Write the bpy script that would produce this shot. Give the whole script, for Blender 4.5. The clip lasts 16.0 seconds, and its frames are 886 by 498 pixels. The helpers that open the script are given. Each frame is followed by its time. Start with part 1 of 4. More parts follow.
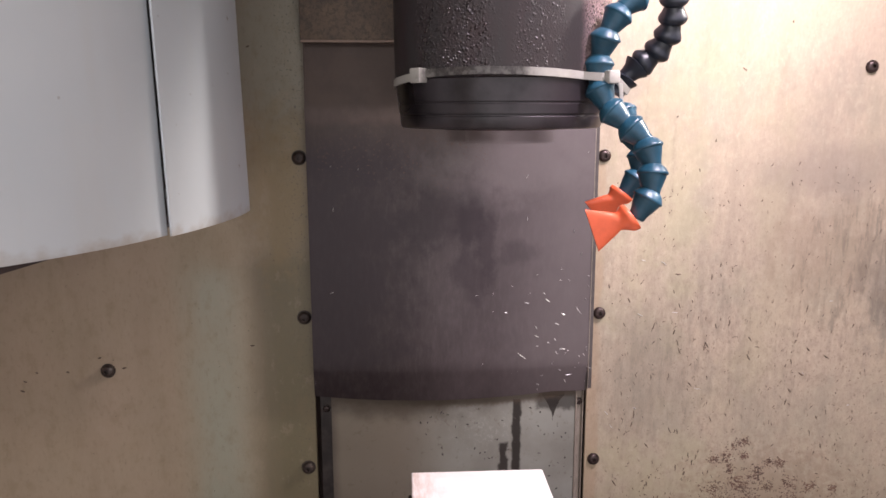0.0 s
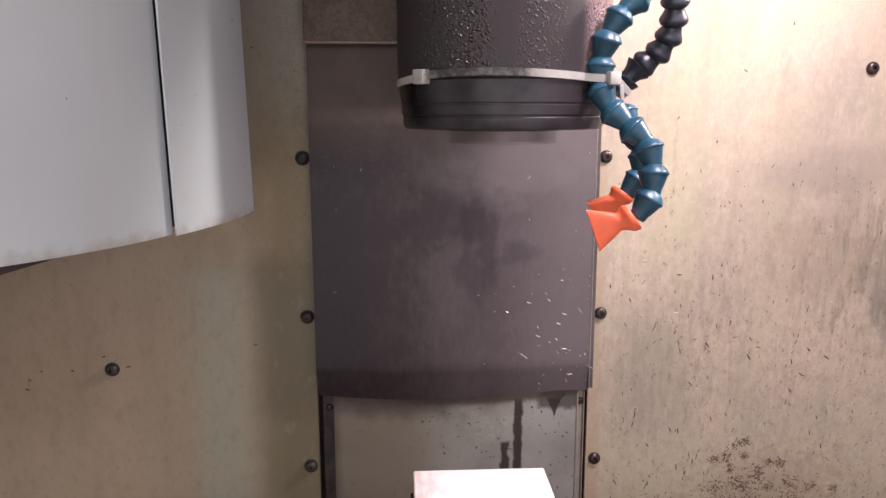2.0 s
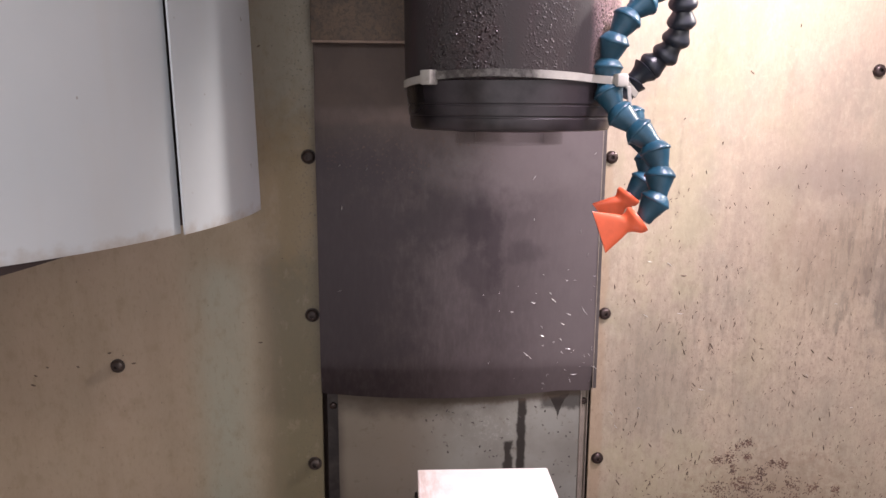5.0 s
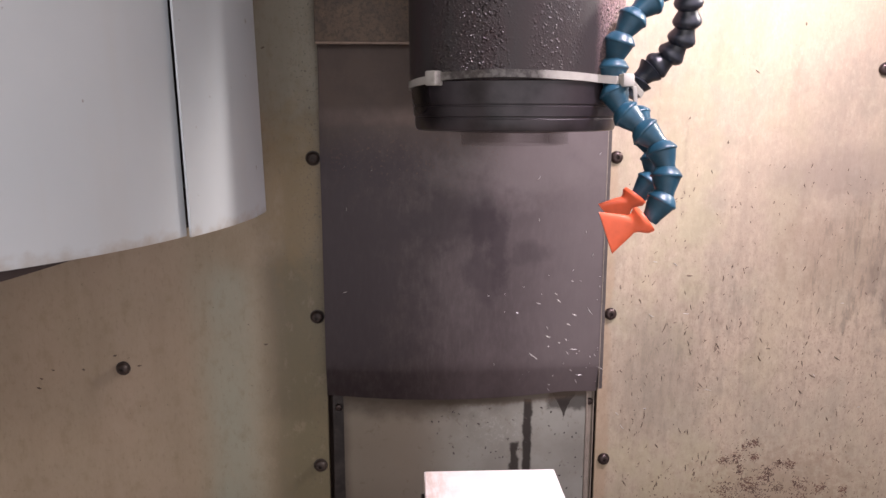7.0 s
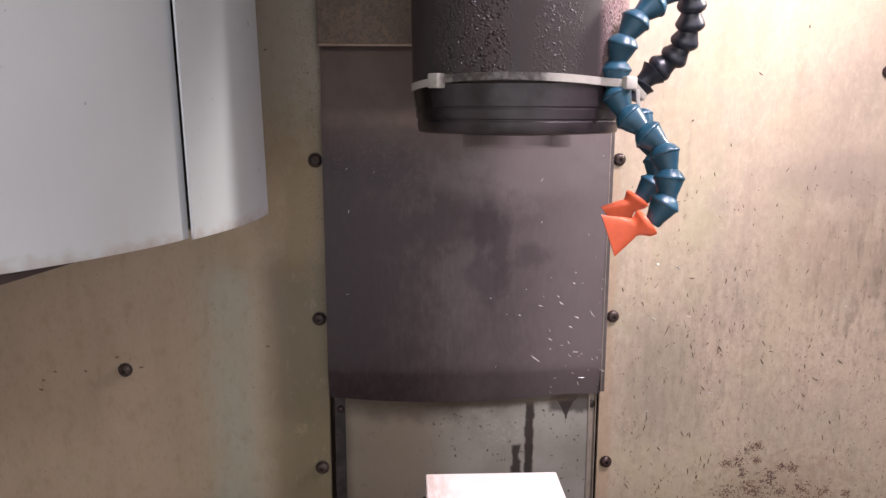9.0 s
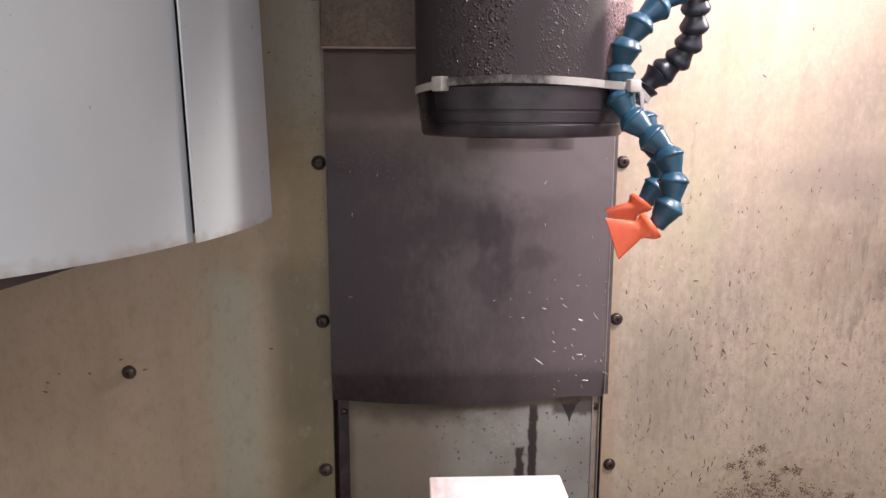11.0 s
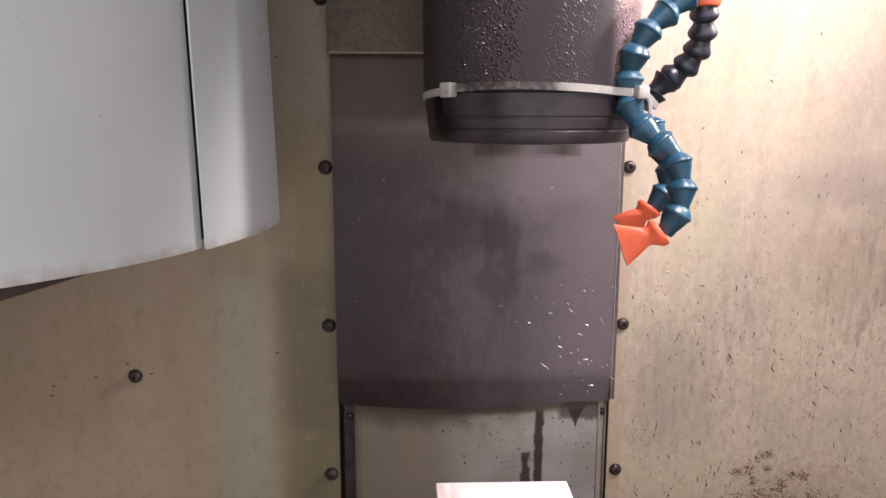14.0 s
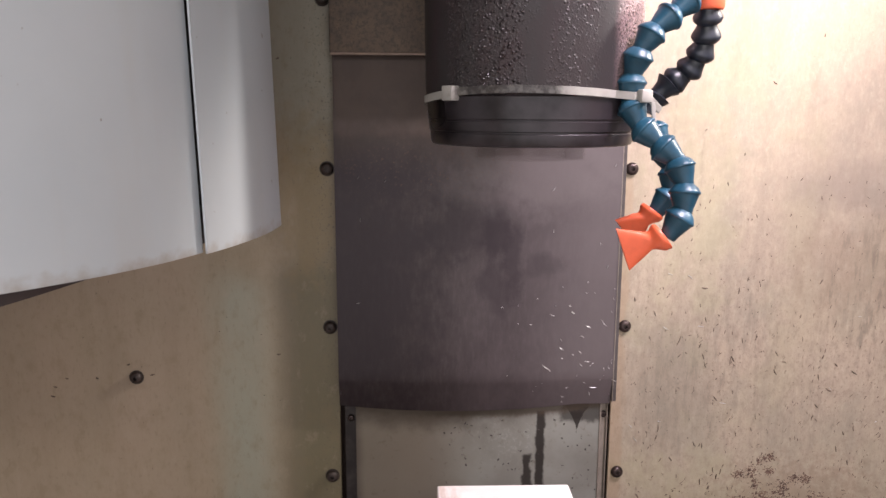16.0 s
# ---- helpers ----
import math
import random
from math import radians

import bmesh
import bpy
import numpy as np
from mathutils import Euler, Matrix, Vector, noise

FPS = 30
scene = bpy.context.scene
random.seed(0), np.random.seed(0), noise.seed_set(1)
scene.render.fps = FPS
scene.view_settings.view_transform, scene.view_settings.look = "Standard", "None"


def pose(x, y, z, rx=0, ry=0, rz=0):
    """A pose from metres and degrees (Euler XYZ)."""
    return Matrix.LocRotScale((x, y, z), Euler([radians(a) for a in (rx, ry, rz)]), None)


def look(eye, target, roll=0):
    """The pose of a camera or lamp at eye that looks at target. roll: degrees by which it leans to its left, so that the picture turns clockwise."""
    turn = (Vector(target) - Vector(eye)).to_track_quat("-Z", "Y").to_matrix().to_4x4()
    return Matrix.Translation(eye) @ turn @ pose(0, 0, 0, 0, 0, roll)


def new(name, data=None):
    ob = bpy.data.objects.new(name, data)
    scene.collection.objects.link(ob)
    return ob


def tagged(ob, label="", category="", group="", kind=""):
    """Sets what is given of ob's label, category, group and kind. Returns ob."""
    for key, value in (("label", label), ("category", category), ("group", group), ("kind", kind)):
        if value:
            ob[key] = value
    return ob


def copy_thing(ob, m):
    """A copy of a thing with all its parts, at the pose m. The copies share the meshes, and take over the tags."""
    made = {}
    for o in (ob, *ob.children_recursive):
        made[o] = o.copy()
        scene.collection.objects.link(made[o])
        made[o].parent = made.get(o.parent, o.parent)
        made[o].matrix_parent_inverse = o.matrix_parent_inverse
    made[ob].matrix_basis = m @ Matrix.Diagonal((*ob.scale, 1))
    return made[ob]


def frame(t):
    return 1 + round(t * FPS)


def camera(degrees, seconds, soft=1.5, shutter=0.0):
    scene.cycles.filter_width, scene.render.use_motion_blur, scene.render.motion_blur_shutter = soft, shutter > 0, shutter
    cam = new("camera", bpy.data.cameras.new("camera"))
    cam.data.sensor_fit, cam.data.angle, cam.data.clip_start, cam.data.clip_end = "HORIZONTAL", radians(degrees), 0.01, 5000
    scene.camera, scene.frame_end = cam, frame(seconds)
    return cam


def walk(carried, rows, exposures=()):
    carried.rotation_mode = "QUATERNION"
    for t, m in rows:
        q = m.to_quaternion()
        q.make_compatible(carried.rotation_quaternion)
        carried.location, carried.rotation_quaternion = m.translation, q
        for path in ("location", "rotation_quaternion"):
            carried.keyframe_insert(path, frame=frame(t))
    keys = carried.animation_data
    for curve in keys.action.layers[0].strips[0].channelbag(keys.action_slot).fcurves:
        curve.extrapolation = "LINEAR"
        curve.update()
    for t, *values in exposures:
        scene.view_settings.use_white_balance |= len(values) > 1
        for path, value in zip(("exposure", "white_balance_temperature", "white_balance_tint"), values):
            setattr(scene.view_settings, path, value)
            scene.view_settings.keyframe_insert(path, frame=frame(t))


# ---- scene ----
cam = camera(60.9, 16.0, soft=1.5, shutter=2.0)
PATH = [
    (0, (-0.04243, -0.66265, 0.99444), (0.06125, 1.30230, 0.63639), -0.113),
    (0.5, (-0.04376, -0.67080, 0.99514), (0.06207, 1.29466, 0.64054), -0.081),
    (1, (-0.04325, -0.66951, 0.99580), (0.06099, 1.29573, 0.63947), -0.080),
    (1.5, (-0.04290, -0.66658, 0.99562), (0.05859, 1.29886, 0.63963), -0.074),
    (2, (-0.04289, -0.66657, 0.99458), (0.05579, 1.29896, 0.63827), -0.039),
    (2.5, (-0.04370, -0.66675, 0.99527), (0.05460, 1.29815, 0.63543), 0.065),
    (3, (-0.04449, -0.66711, 0.99677), (0.05412, 1.29710, 0.63324), 0.150),
    (3.5, (-0.04437, -0.66776, 0.99648), (0.05380, 1.29664, 0.63387), 0.148),
    (4, (-0.04477, -0.66832, 0.99593), (0.05224, 1.29616, 0.63345), 0.309),
    (6.5, (-0.04616, -0.66577, 0.99771), (0.03768, 1.29899, 0.63349), 0.170),
    (7, (-0.04691, -0.66613, 0.99693), (0.03705, 1.29899, 0.63465), 0.045),
    (7.5, (-0.04640, -0.66603, 0.99615), (0.03870, 1.29936, 0.63558), 0.057),
    (8, (-0.04692, -0.66502, 0.99741), (0.03169, 1.30082, 0.63783), 0.097),
    (8.5, (-0.04808, -0.66599, 0.99793), (0.02950, 1.30000, 0.63895), 0.194),
    (9, (-0.04693, -0.66543, 0.99764), (0.03132, 1.30053, 0.63865), 0.118),
    (11.5, (-0.04812, -0.66512, 0.99931), (0.02080, 1.30188, 0.64410), 0.123),
    (12, (-0.04875, -0.66542, 1.00010), (0.01887, 1.30162, 0.64488), 0.193),
    (12.5, (-0.04895, -0.66476, 1.00072), (0.01832, 1.30220, 0.64504), 0.232),
    (13, (-0.04957, -0.66478, 1.00087), (0.01320, 1.30229, 0.64494), 0.190),
    (13.5, (-0.04999, -0.66460, 1.00153), (0.01365, 1.30286, 0.64793), 0.105),
    (14, (-0.05054, -0.66433, 1.00158), (0.01274, 1.30339, 0.64934), 0.129),
    (14.5, (-0.05020, -0.66394, 1.00162), (0.01060, 1.30376, 0.64883), 0.213),
    (15, (-0.05122, -0.66396, 1.00264), (0.01062, 1.30323, 0.64716), 0.280),
    (15.5, (-0.05021, -0.66298, 1.00384), (0.00481, 1.30390, 0.64559), 0.318),
    (16, (-0.05048, -0.66205, 1.00513), (0.00832, 1.30457, 0.64603), 0.238),
]
# the camera's white balance wanders a little
BALANCE = [(0, 0, 6500, 10), (1.2, 0, 6500, 10), (2.2, 0, 6500, 12), (7.5, 0, 6500, 12), (9.5, 0, 6500, 10), (12, 0, 6500, 9), (16, 0, 6500, 8.5)]
walk(cam, [(t, look(eye, target, roll)) for t, eye, target, roll in PATH], BALANCE)

# ---- light ----
world = bpy.data.worlds.new("shop")
world.use_nodes = True
world.node_tree.nodes["Background"].inputs[0].default_value = (1.02, 0.965, 0.995, 1)
world.node_tree.nodes["Background"].inputs[1].default_value = 1.2
scene.world = world


def spot_lamp(name, eye, target, radius, watts, cone, blend, colour):
    data = bpy.data.lights.new(name, "SPOT")
    data.shadow_soft_size, data.energy, data.color, data.spot_size, data.spot_blend = radius, watts, colour, radians(cone), blend
    ob = new(name, data)
    ob.matrix_world = look(eye, target)
    return ob


spot_lamp("work_light", (0.30, -0.38, 1.42), (0.35, 0.22, 0.62), 0.09, 32.0, 86, 0.35, (1.0, 0.858, 0.985))
spot_lamp("side_light", (0.60, -0.17, 1.30), (-0.25, 0.0, 0.785), 0.032, 22.0, 39, 0.35, (1.0, 0.92, 0.88))


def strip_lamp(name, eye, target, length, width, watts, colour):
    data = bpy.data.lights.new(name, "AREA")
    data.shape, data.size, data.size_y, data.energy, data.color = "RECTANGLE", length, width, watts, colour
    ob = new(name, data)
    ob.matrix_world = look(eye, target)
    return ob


# unseen strip lamp, added in front to give the spindle head its glints
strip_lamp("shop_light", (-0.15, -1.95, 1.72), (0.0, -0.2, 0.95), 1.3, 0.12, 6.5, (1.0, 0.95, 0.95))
scene.view_settings.exposure = 0.0

# ---- materials ----


class Nodes:
    """A small writer of node trees for one Principled material."""

    def __init__(self, name):
        self.mat = bpy.data.materials.new(name)
        self.mat.use_nodes = True
        self.tree = self.mat.node_tree
        self.bsdf = self.tree.nodes["Principled BSDF"]
        coord = self.tree.nodes.new("ShaderNodeTexCoord")
        self.where = coord.outputs["Object"]
        split = self.tree.nodes.new("ShaderNodeSeparateXYZ")
        self.tree.links.new(self.where, split.inputs[0])
        self.x, self.y, self.z = split.outputs

    def put(self, socket, value):
        if isinstance(value, bpy.types.NodeSocket):
            self.tree.links.new(value, socket)
        elif isinstance(value, tuple) and len(value) == 3 and socket.type == "RGBA":
            socket.default_value = (*value, 1)
        else:
            socket.default_value = value

    def math(self, op, a, b=0.0, clamp=False):
        n = self.tree.nodes.new("ShaderNodeMath")
        n.operation, n.use_clamp = op, clamp
        self.put(n.inputs[0], a)
        self.put(n.inputs[1], b)
        return n.outputs[0]

    def noise(self, scale, detail=4.0, rough=0.55, stretch=(1, 1, 1), shift=(0, 0, 0)):
        m = self.tree.nodes.new("ShaderNodeMapping")
        m.inputs["Scale"].default_value = stretch
        m.inputs["Location"].default_value = shift
        self.tree.links.new(self.where, m.inputs[0])
        n = self.tree.nodes.new("ShaderNodeTexNoise")
        n.inputs["Scale"].default_value, n.inputs["Detail"].default_value, n.inputs["Roughness"].default_value = scale, detail, rough
        self.tree.links.new(m.outputs[0], n.inputs["Vector"])
        return n.outputs[0]

    def cells(self, scale, stretch=(1, 1, 1)):
        m = self.tree.nodes.new("ShaderNodeMapping")
        m.inputs["Scale"].default_value = stretch
        self.tree.links.new(self.where, m.inputs[0])
        n = self.tree.nodes.new("ShaderNodeTexVoronoi")
        n.feature = "SMOOTH_F1"
        n.inputs["Scale"].default_value, n.inputs["Smoothness"].default_value = scale, 0.4
        self.tree.links.new(m.outputs[0], n.inputs["Vector"])
        return n.outputs["Distance"]

    def ramp(self, value, lo, hi, to0=0.0, to1=1.0):
        n = self.tree.nodes.new("ShaderNodeMapRange")
        n.interpolation_type = "SMOOTHSTEP"
        for i, v in enumerate((value, lo, hi, to0, to1)):
            self.put(n.inputs[i], v)
        return n.outputs[0]

    def mix(self, factor, a, b, mode="MIX"):
        n = self.tree.nodes.new("ShaderNodeMix")
        n.data_type, n.blend_type = "RGBA", mode
        self.put(n.inputs[0], factor)
        self.put(n.inputs[6], a)
        self.put(n.inputs[7], b)
        return n.outputs[2]

    def blob(self, cx, cz, rx, rz, wobble=None, amount=0.6):
        """1 inside an uneven oval of the x-z plane, 0 outside it."""
        dx = self.math("DIVIDE", self.math("SUBTRACT", self.x, cx), rx)
        dz = self.math("DIVIDE", self.math("SUBTRACT", self.z, cz), rz)
        d = self.math("SQRT", self.math("ADD", self.math("MULTIPLY", dx, dx), self.math("MULTIPLY", dz, dz)))
        if wobble is not None:
            d = self.math("ADD", d, self.math("MULTIPLY", self.math("SUBTRACT", wobble, 0.5), amount))
        return self.ramp(d, 0.35, 1.15, 1.0, 0.0)

    def bar(self, x0, x1, z0, z1, soft, wobble=None, amount=0.004):
        """1 inside an upright streak of the x-z plane, 0 outside it."""
        x, z = self.x, self.z
        if wobble is not None:
            off = self.math("MULTIPLY", self.math("SUBTRACT", wobble, 0.5), amount)
            x, z = self.math("ADD", x, off), self.math("ADD", z, off)
        a = self.math("MULTIPLY", self.ramp(x, x0 - soft, x0 + soft), self.ramp(x, x1 - soft, x1 + soft, 1.0, 0.0))
        b = self.math("MULTIPLY", self.ramp(z, z0 - soft, z0 + soft), self.ramp(z, z1 - soft, z1 + soft, 1.0, 0.0))
        return self.math("MULTIPLY", a, b)

    def done(self, colour, rough=0.5, metal=0.0, bump=None, strength=0.2, depth=0.001, coat=0.0, coat_rough=0.15, shine=0.5):
        b = self.bsdf
        self.put(b.inputs["Base Color"], colour)
        self.put(b.inputs["Roughness"], rough)
        self.put(b.inputs["Metallic"], metal)
        self.put(b.inputs["Coat Weight"], coat)
        self.put(b.inputs["Coat Roughness"], coat_rough)
        b.inputs["Specular IOR Level"].default_value = shine
        if bump is not None:
            n = self.tree.nodes.new("ShaderNodeBump")
            self.put(n.inputs["Strength"], strength)
            n.inputs["Distance"].default_value = depth
            self.put(n.inputs["Height"], bump)
            self.tree.links.new(n.outputs[0], b.inputs["Normal"])
            self.tree.links.new(n.outputs[0], b.inputs["Coat Normal"])
        return self.mat


def panel_paint(name, base, worn, dirt):
    """Old oil-stained enamel on sheet steel, with runs, smears and specks."""
    n = Nodes(name)
    run = n.noise(26, 5, 0.6, (1.0, 1.0, 0.12))
    cloud = n.noise(7, 5, 0.6)
    fine = n.noise(420, 3, 0.6, (1, 1, 0.35))
    c = n.mix(n.ramp(cloud, 0.35, 0.68), base, worn)
    c = n.mix(n.math("MULTIPLY", n.ramp(run, 0.48, 0.75), 0.55), c, dirt)
    c = n.mix(n.math("MULTIPLY", n.ramp(fine, 0.35, 0.75), 0.25), c, dirt)
    speck = n.noise(900, 2, 0.5, (1, 1, 0.7), (3, 1, 7))
    c = n.mix(n.math("MULTIPLY", n.ramp(speck, 0.66, 0.73), 0.5), c, (0.10, 0.07, 0.05))
    return n, c, cloud, run, fine


def left_panel_material():
    n, c, cloud, run, fine = panel_paint("olive_sheet_paint", (0.365, 0.288, 0.200), (0.330, 0.270, 0.192), (0.250, 0.188, 0.122))
    wavy = n.noise(24, 4, 0.55, (1, 1, 0.4), (2, 5, 1))
    patch, scuff = n.noise(70, 6, 0.7, (1, 1, 0.6), (5, 1, 3)), n.noise(300, 4, 0.7, (1, 1, 0.4), (1, 7, 2))
    # rusty film over the outer part; beside it a greenish strip of light put into the colour
    c = n.mix(n.math("MULTIPLY", n.bar(-0.6, -0.245, 0.4, 0.90, 0.020, wavy, 0.04), n.ramp(wavy, 0.3, 0.7, 0.25, 0.6)), c, (0.405, 0.305, 0.228))
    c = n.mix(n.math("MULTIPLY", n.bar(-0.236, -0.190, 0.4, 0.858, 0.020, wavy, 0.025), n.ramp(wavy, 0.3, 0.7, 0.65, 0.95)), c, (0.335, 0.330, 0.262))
    # the way cover's shadow beside the strip, put into the colour
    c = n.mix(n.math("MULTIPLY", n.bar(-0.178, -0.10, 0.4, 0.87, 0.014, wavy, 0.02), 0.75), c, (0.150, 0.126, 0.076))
    # shade along the edge and an olive oil film, both in the colour
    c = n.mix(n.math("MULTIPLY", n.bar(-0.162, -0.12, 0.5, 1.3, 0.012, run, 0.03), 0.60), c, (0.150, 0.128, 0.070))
    c = n.mix(n.math("MULTIPLY", n.blob(-0.150, 1.07, 0.05, 0.13, n.noise(60, 5), 1.2), 0.8), c, (0.32, 0.295, 0.235))
    c = n.mix(n.math("MULTIPLY", n.blob(-0.152, 0.925, 0.035, 0.085, n.noise(70, 5), 1.4), 0.5), c, (0.29, 0.205, 0.095))
    spots = n.math("MULTIPLY", n.ramp(n.noise(420, 3, 0.6, (1, 1, 1), (9, 2, 4)), 0.58, 0.66), n.bar(-0.145, -0.12, 0.5, 1.3, 0.012, cloud, 0.03))
    c = n.mix(n.math("MULTIPLY", spots, 0.7), c, (0.10, 0.085, 0.065))
    c = n.mix(n.math("MULTIPLY", n.ramp(patch, 0.50, 0.66), 0.28), c, (0.22, 0.165, 0.095))
    c = n.mix(n.math("MULTIPLY", n.ramp(patch, 0.46, 0.34), 0.22), c, (0.42, 0.335, 0.255))
    c = n.mix(n.math("MULTIPLY", n.ramp(scuff, 0.54, 0.68), 0.25), c, (0.17, 0.125, 0.085))
    rough = n.ramp(cloud, 0.3, 0.7, 0.36, 0.52)
    return n.done(c, rough, 0.0, fine, 0.08, 0.0004)


def right_panel_material():
    n, c, cloud, run, fine = panel_paint("beige_sheet_paint", (0.455, 0.362, 0.292), (0.415, 0.338, 0.276), (0.27, 0.215, 0.17))
    wob, grain = n.noise(38, 6, 0.65), n.noise(260, 6, 0.75, (1, 1, 0.38), (5, 2, 1))
    blot = n.noise(15, 6, 0.7, (1, 1, 0.7), (2, 4, 9))
    soil = n.ramp(n.z, 0.98, 0.80, 0.35, 1.0)
    c = n.mix(n.math("MULTIPLY", n.ramp(grain, 0.52, 0.64, 0.0, soil), 0.42), c, (0.23, 0.18, 0.14))
    c = n.mix(n.math("MULTIPLY", n.ramp(grain, 0.48, 0.36), 0.32), c, (0.56, 0.48, 0.395))
    c = n.mix(n.math("MULTIPLY", n.ramp(blot, 0.48, 0.66), 0.55), c, (0.28, 0.25, 0.205))
    c = n.mix(n.math("MULTIPLY", n.ramp(blot, 0.46, 0.34), 0.35), c, (0.46, 0.36, 0.285))
    for scale, lo, hi, k, shift in ((700, 0.60, 0.68, 0.55, (1, 1, 3)), (340, 0.61, 0.69, 0.6, (4, 6, 2))):
        c = n.mix(n.math("MULTIPLY", n.ramp(n.noise(scale, 2, 0.5, (1, 1, 0.6), shift), lo, hi), n.ramp(n.z, 1.0, 0.72, 0.05, k)), c, (0.17, 0.125, 0.10))
    low = n.math("MULTIPLY", n.ramp(n.z, 0.78, 0.66), n.ramp(wob, 0.35, 0.6, 0.2, 0.6))
    c = n.mix(low, c, (0.37, 0.325, 0.255))
    streaky = n.noise(70, 6, 0.7, (1, 1, 0.22), (8, 3, 5))
    both = n.math("ADD", n.math("MULTIPLY", wob, 0.35), n.math("ADD", n.math("MULTIPLY", streaky, 0.45), n.math("MULTIPLY", grain, 0.2)))
    c = n.mix(n.math("MULTIPLY", n.ramp(streaky, 0.50, 0.66, 0.0, soil), 0.32), c, (0.24, 0.195, 0.16))
    tint = n.math("MULTIPLY", n.ramp(n.noise(11, 5, 0.65, (1, 1, 0.8), (6, 1, 2)), 0.44, 0.60), n.ramp(n.x, 0.36, 0.18, 0.15, 0.55))
    c = n.mix(tint, c, (0.37, 0.335, 0.228))
    mott = n.noise(120, 6, 0.75, (1, 1, 0.7), (1, 8, 3))
    c = n.mix(n.math("MULTIPLY", n.ramp(mott, 0.52, 0.62, 0.0, soil), 0.38), c, (0.25, 0.20, 0.155))
    c = n.mix(n.math("MULTIPLY", n.ramp(mott, 0.48, 0.37), 0.25), c, (0.52, 0.455, 0.375))
    # rust bleeding along the joint by the way cover, grey scuffs, brown smears
    c = n.mix(n.math("MULTIPLY", n.bar(0.125, 0.138, 0.5, 0.95, 0.003, both, 0.035), 0.4), c, (0.33, 0.215, 0.13))
    c = n.mix(n.math("MULTIPLY", n.blob(0.425, 0.840, 0.055, 0.080, both, 5.0), 0.6), c, (0.15, 0.14, 0.13))
    hang = n.noise(150, 6, 0.75, (1, 1, 0.16), (3, 3, 7))
    for cx, cz, rx, rz, k in ((0.400, 0.855, 0.095, 0.085, 0.8), (0.240, 0.800, 0.05, 0.06, 0.3), (0.185, 0.745, 0.06, 0.07, 0.4), (0.300, 0.720, 0.08, 0.05, 0.25)):
        c = n.mix(n.math("MULTIPLY", n.math("MULTIPLY", n.blob(cx, cz, rx, rz, wob, 2.0), n.ramp(hang, 0.48, 0.60)), k), c, (0.17, 0.145, 0.12))
    c = n.mix(n.math("MULTIPLY", n.blob(0.350, 0.865, 0.080, 0.060, both, 5.5), 0.35), c, (0.23, 0.165, 0.12))
    c = n.mix(n.math("MULTIPLY", n.blob(0.360, 0.940, 0.09, 0.030, both, 3.0), 0.42), c, (0.23, 0.185, 0.165))
    c = n.mix(n.math("MULTIPLY", n.blob(0.180, 0.755, 0.05, 0.07, both, 3.0), 0.4), c, (0.23, 0.20, 0.165))
    c = n.mix(n.math("MULTIPLY", n.blob(0.310, 0.638, 0.085, 0.045, n.noise(140, 5, 0.7), 4.5), 0.36), c, (0.22, 0.15, 0.105))
    for x, z0, z1 in ((0.212, 0.78, 0.83), (0.262, 0.685, 0.80), (0.172, 0.98, 1.06), (0.323, 0.71, 0.75), (0.198, 0.90, 0.99)):
        c = n.mix(n.math("MULTIPLY", n.bar(x - 0.0008, x + 0.0008, z0, z1, 0.002, run, 0.006), n.ramp(grain, 0.4, 0.6, 0.1, 0.5)), c, (0.20, 0.16, 0.13))
    c = n.mix(1.0, c, (1.0, 0.998, 0.918), "MULTIPLY")
    rough = n.ramp(blot, 0.3, 0.7, 0.30, 0.46)
    return n.done(c, rough, 0.15, grain, 0.08, 0.0004, 0.8, 0.40)


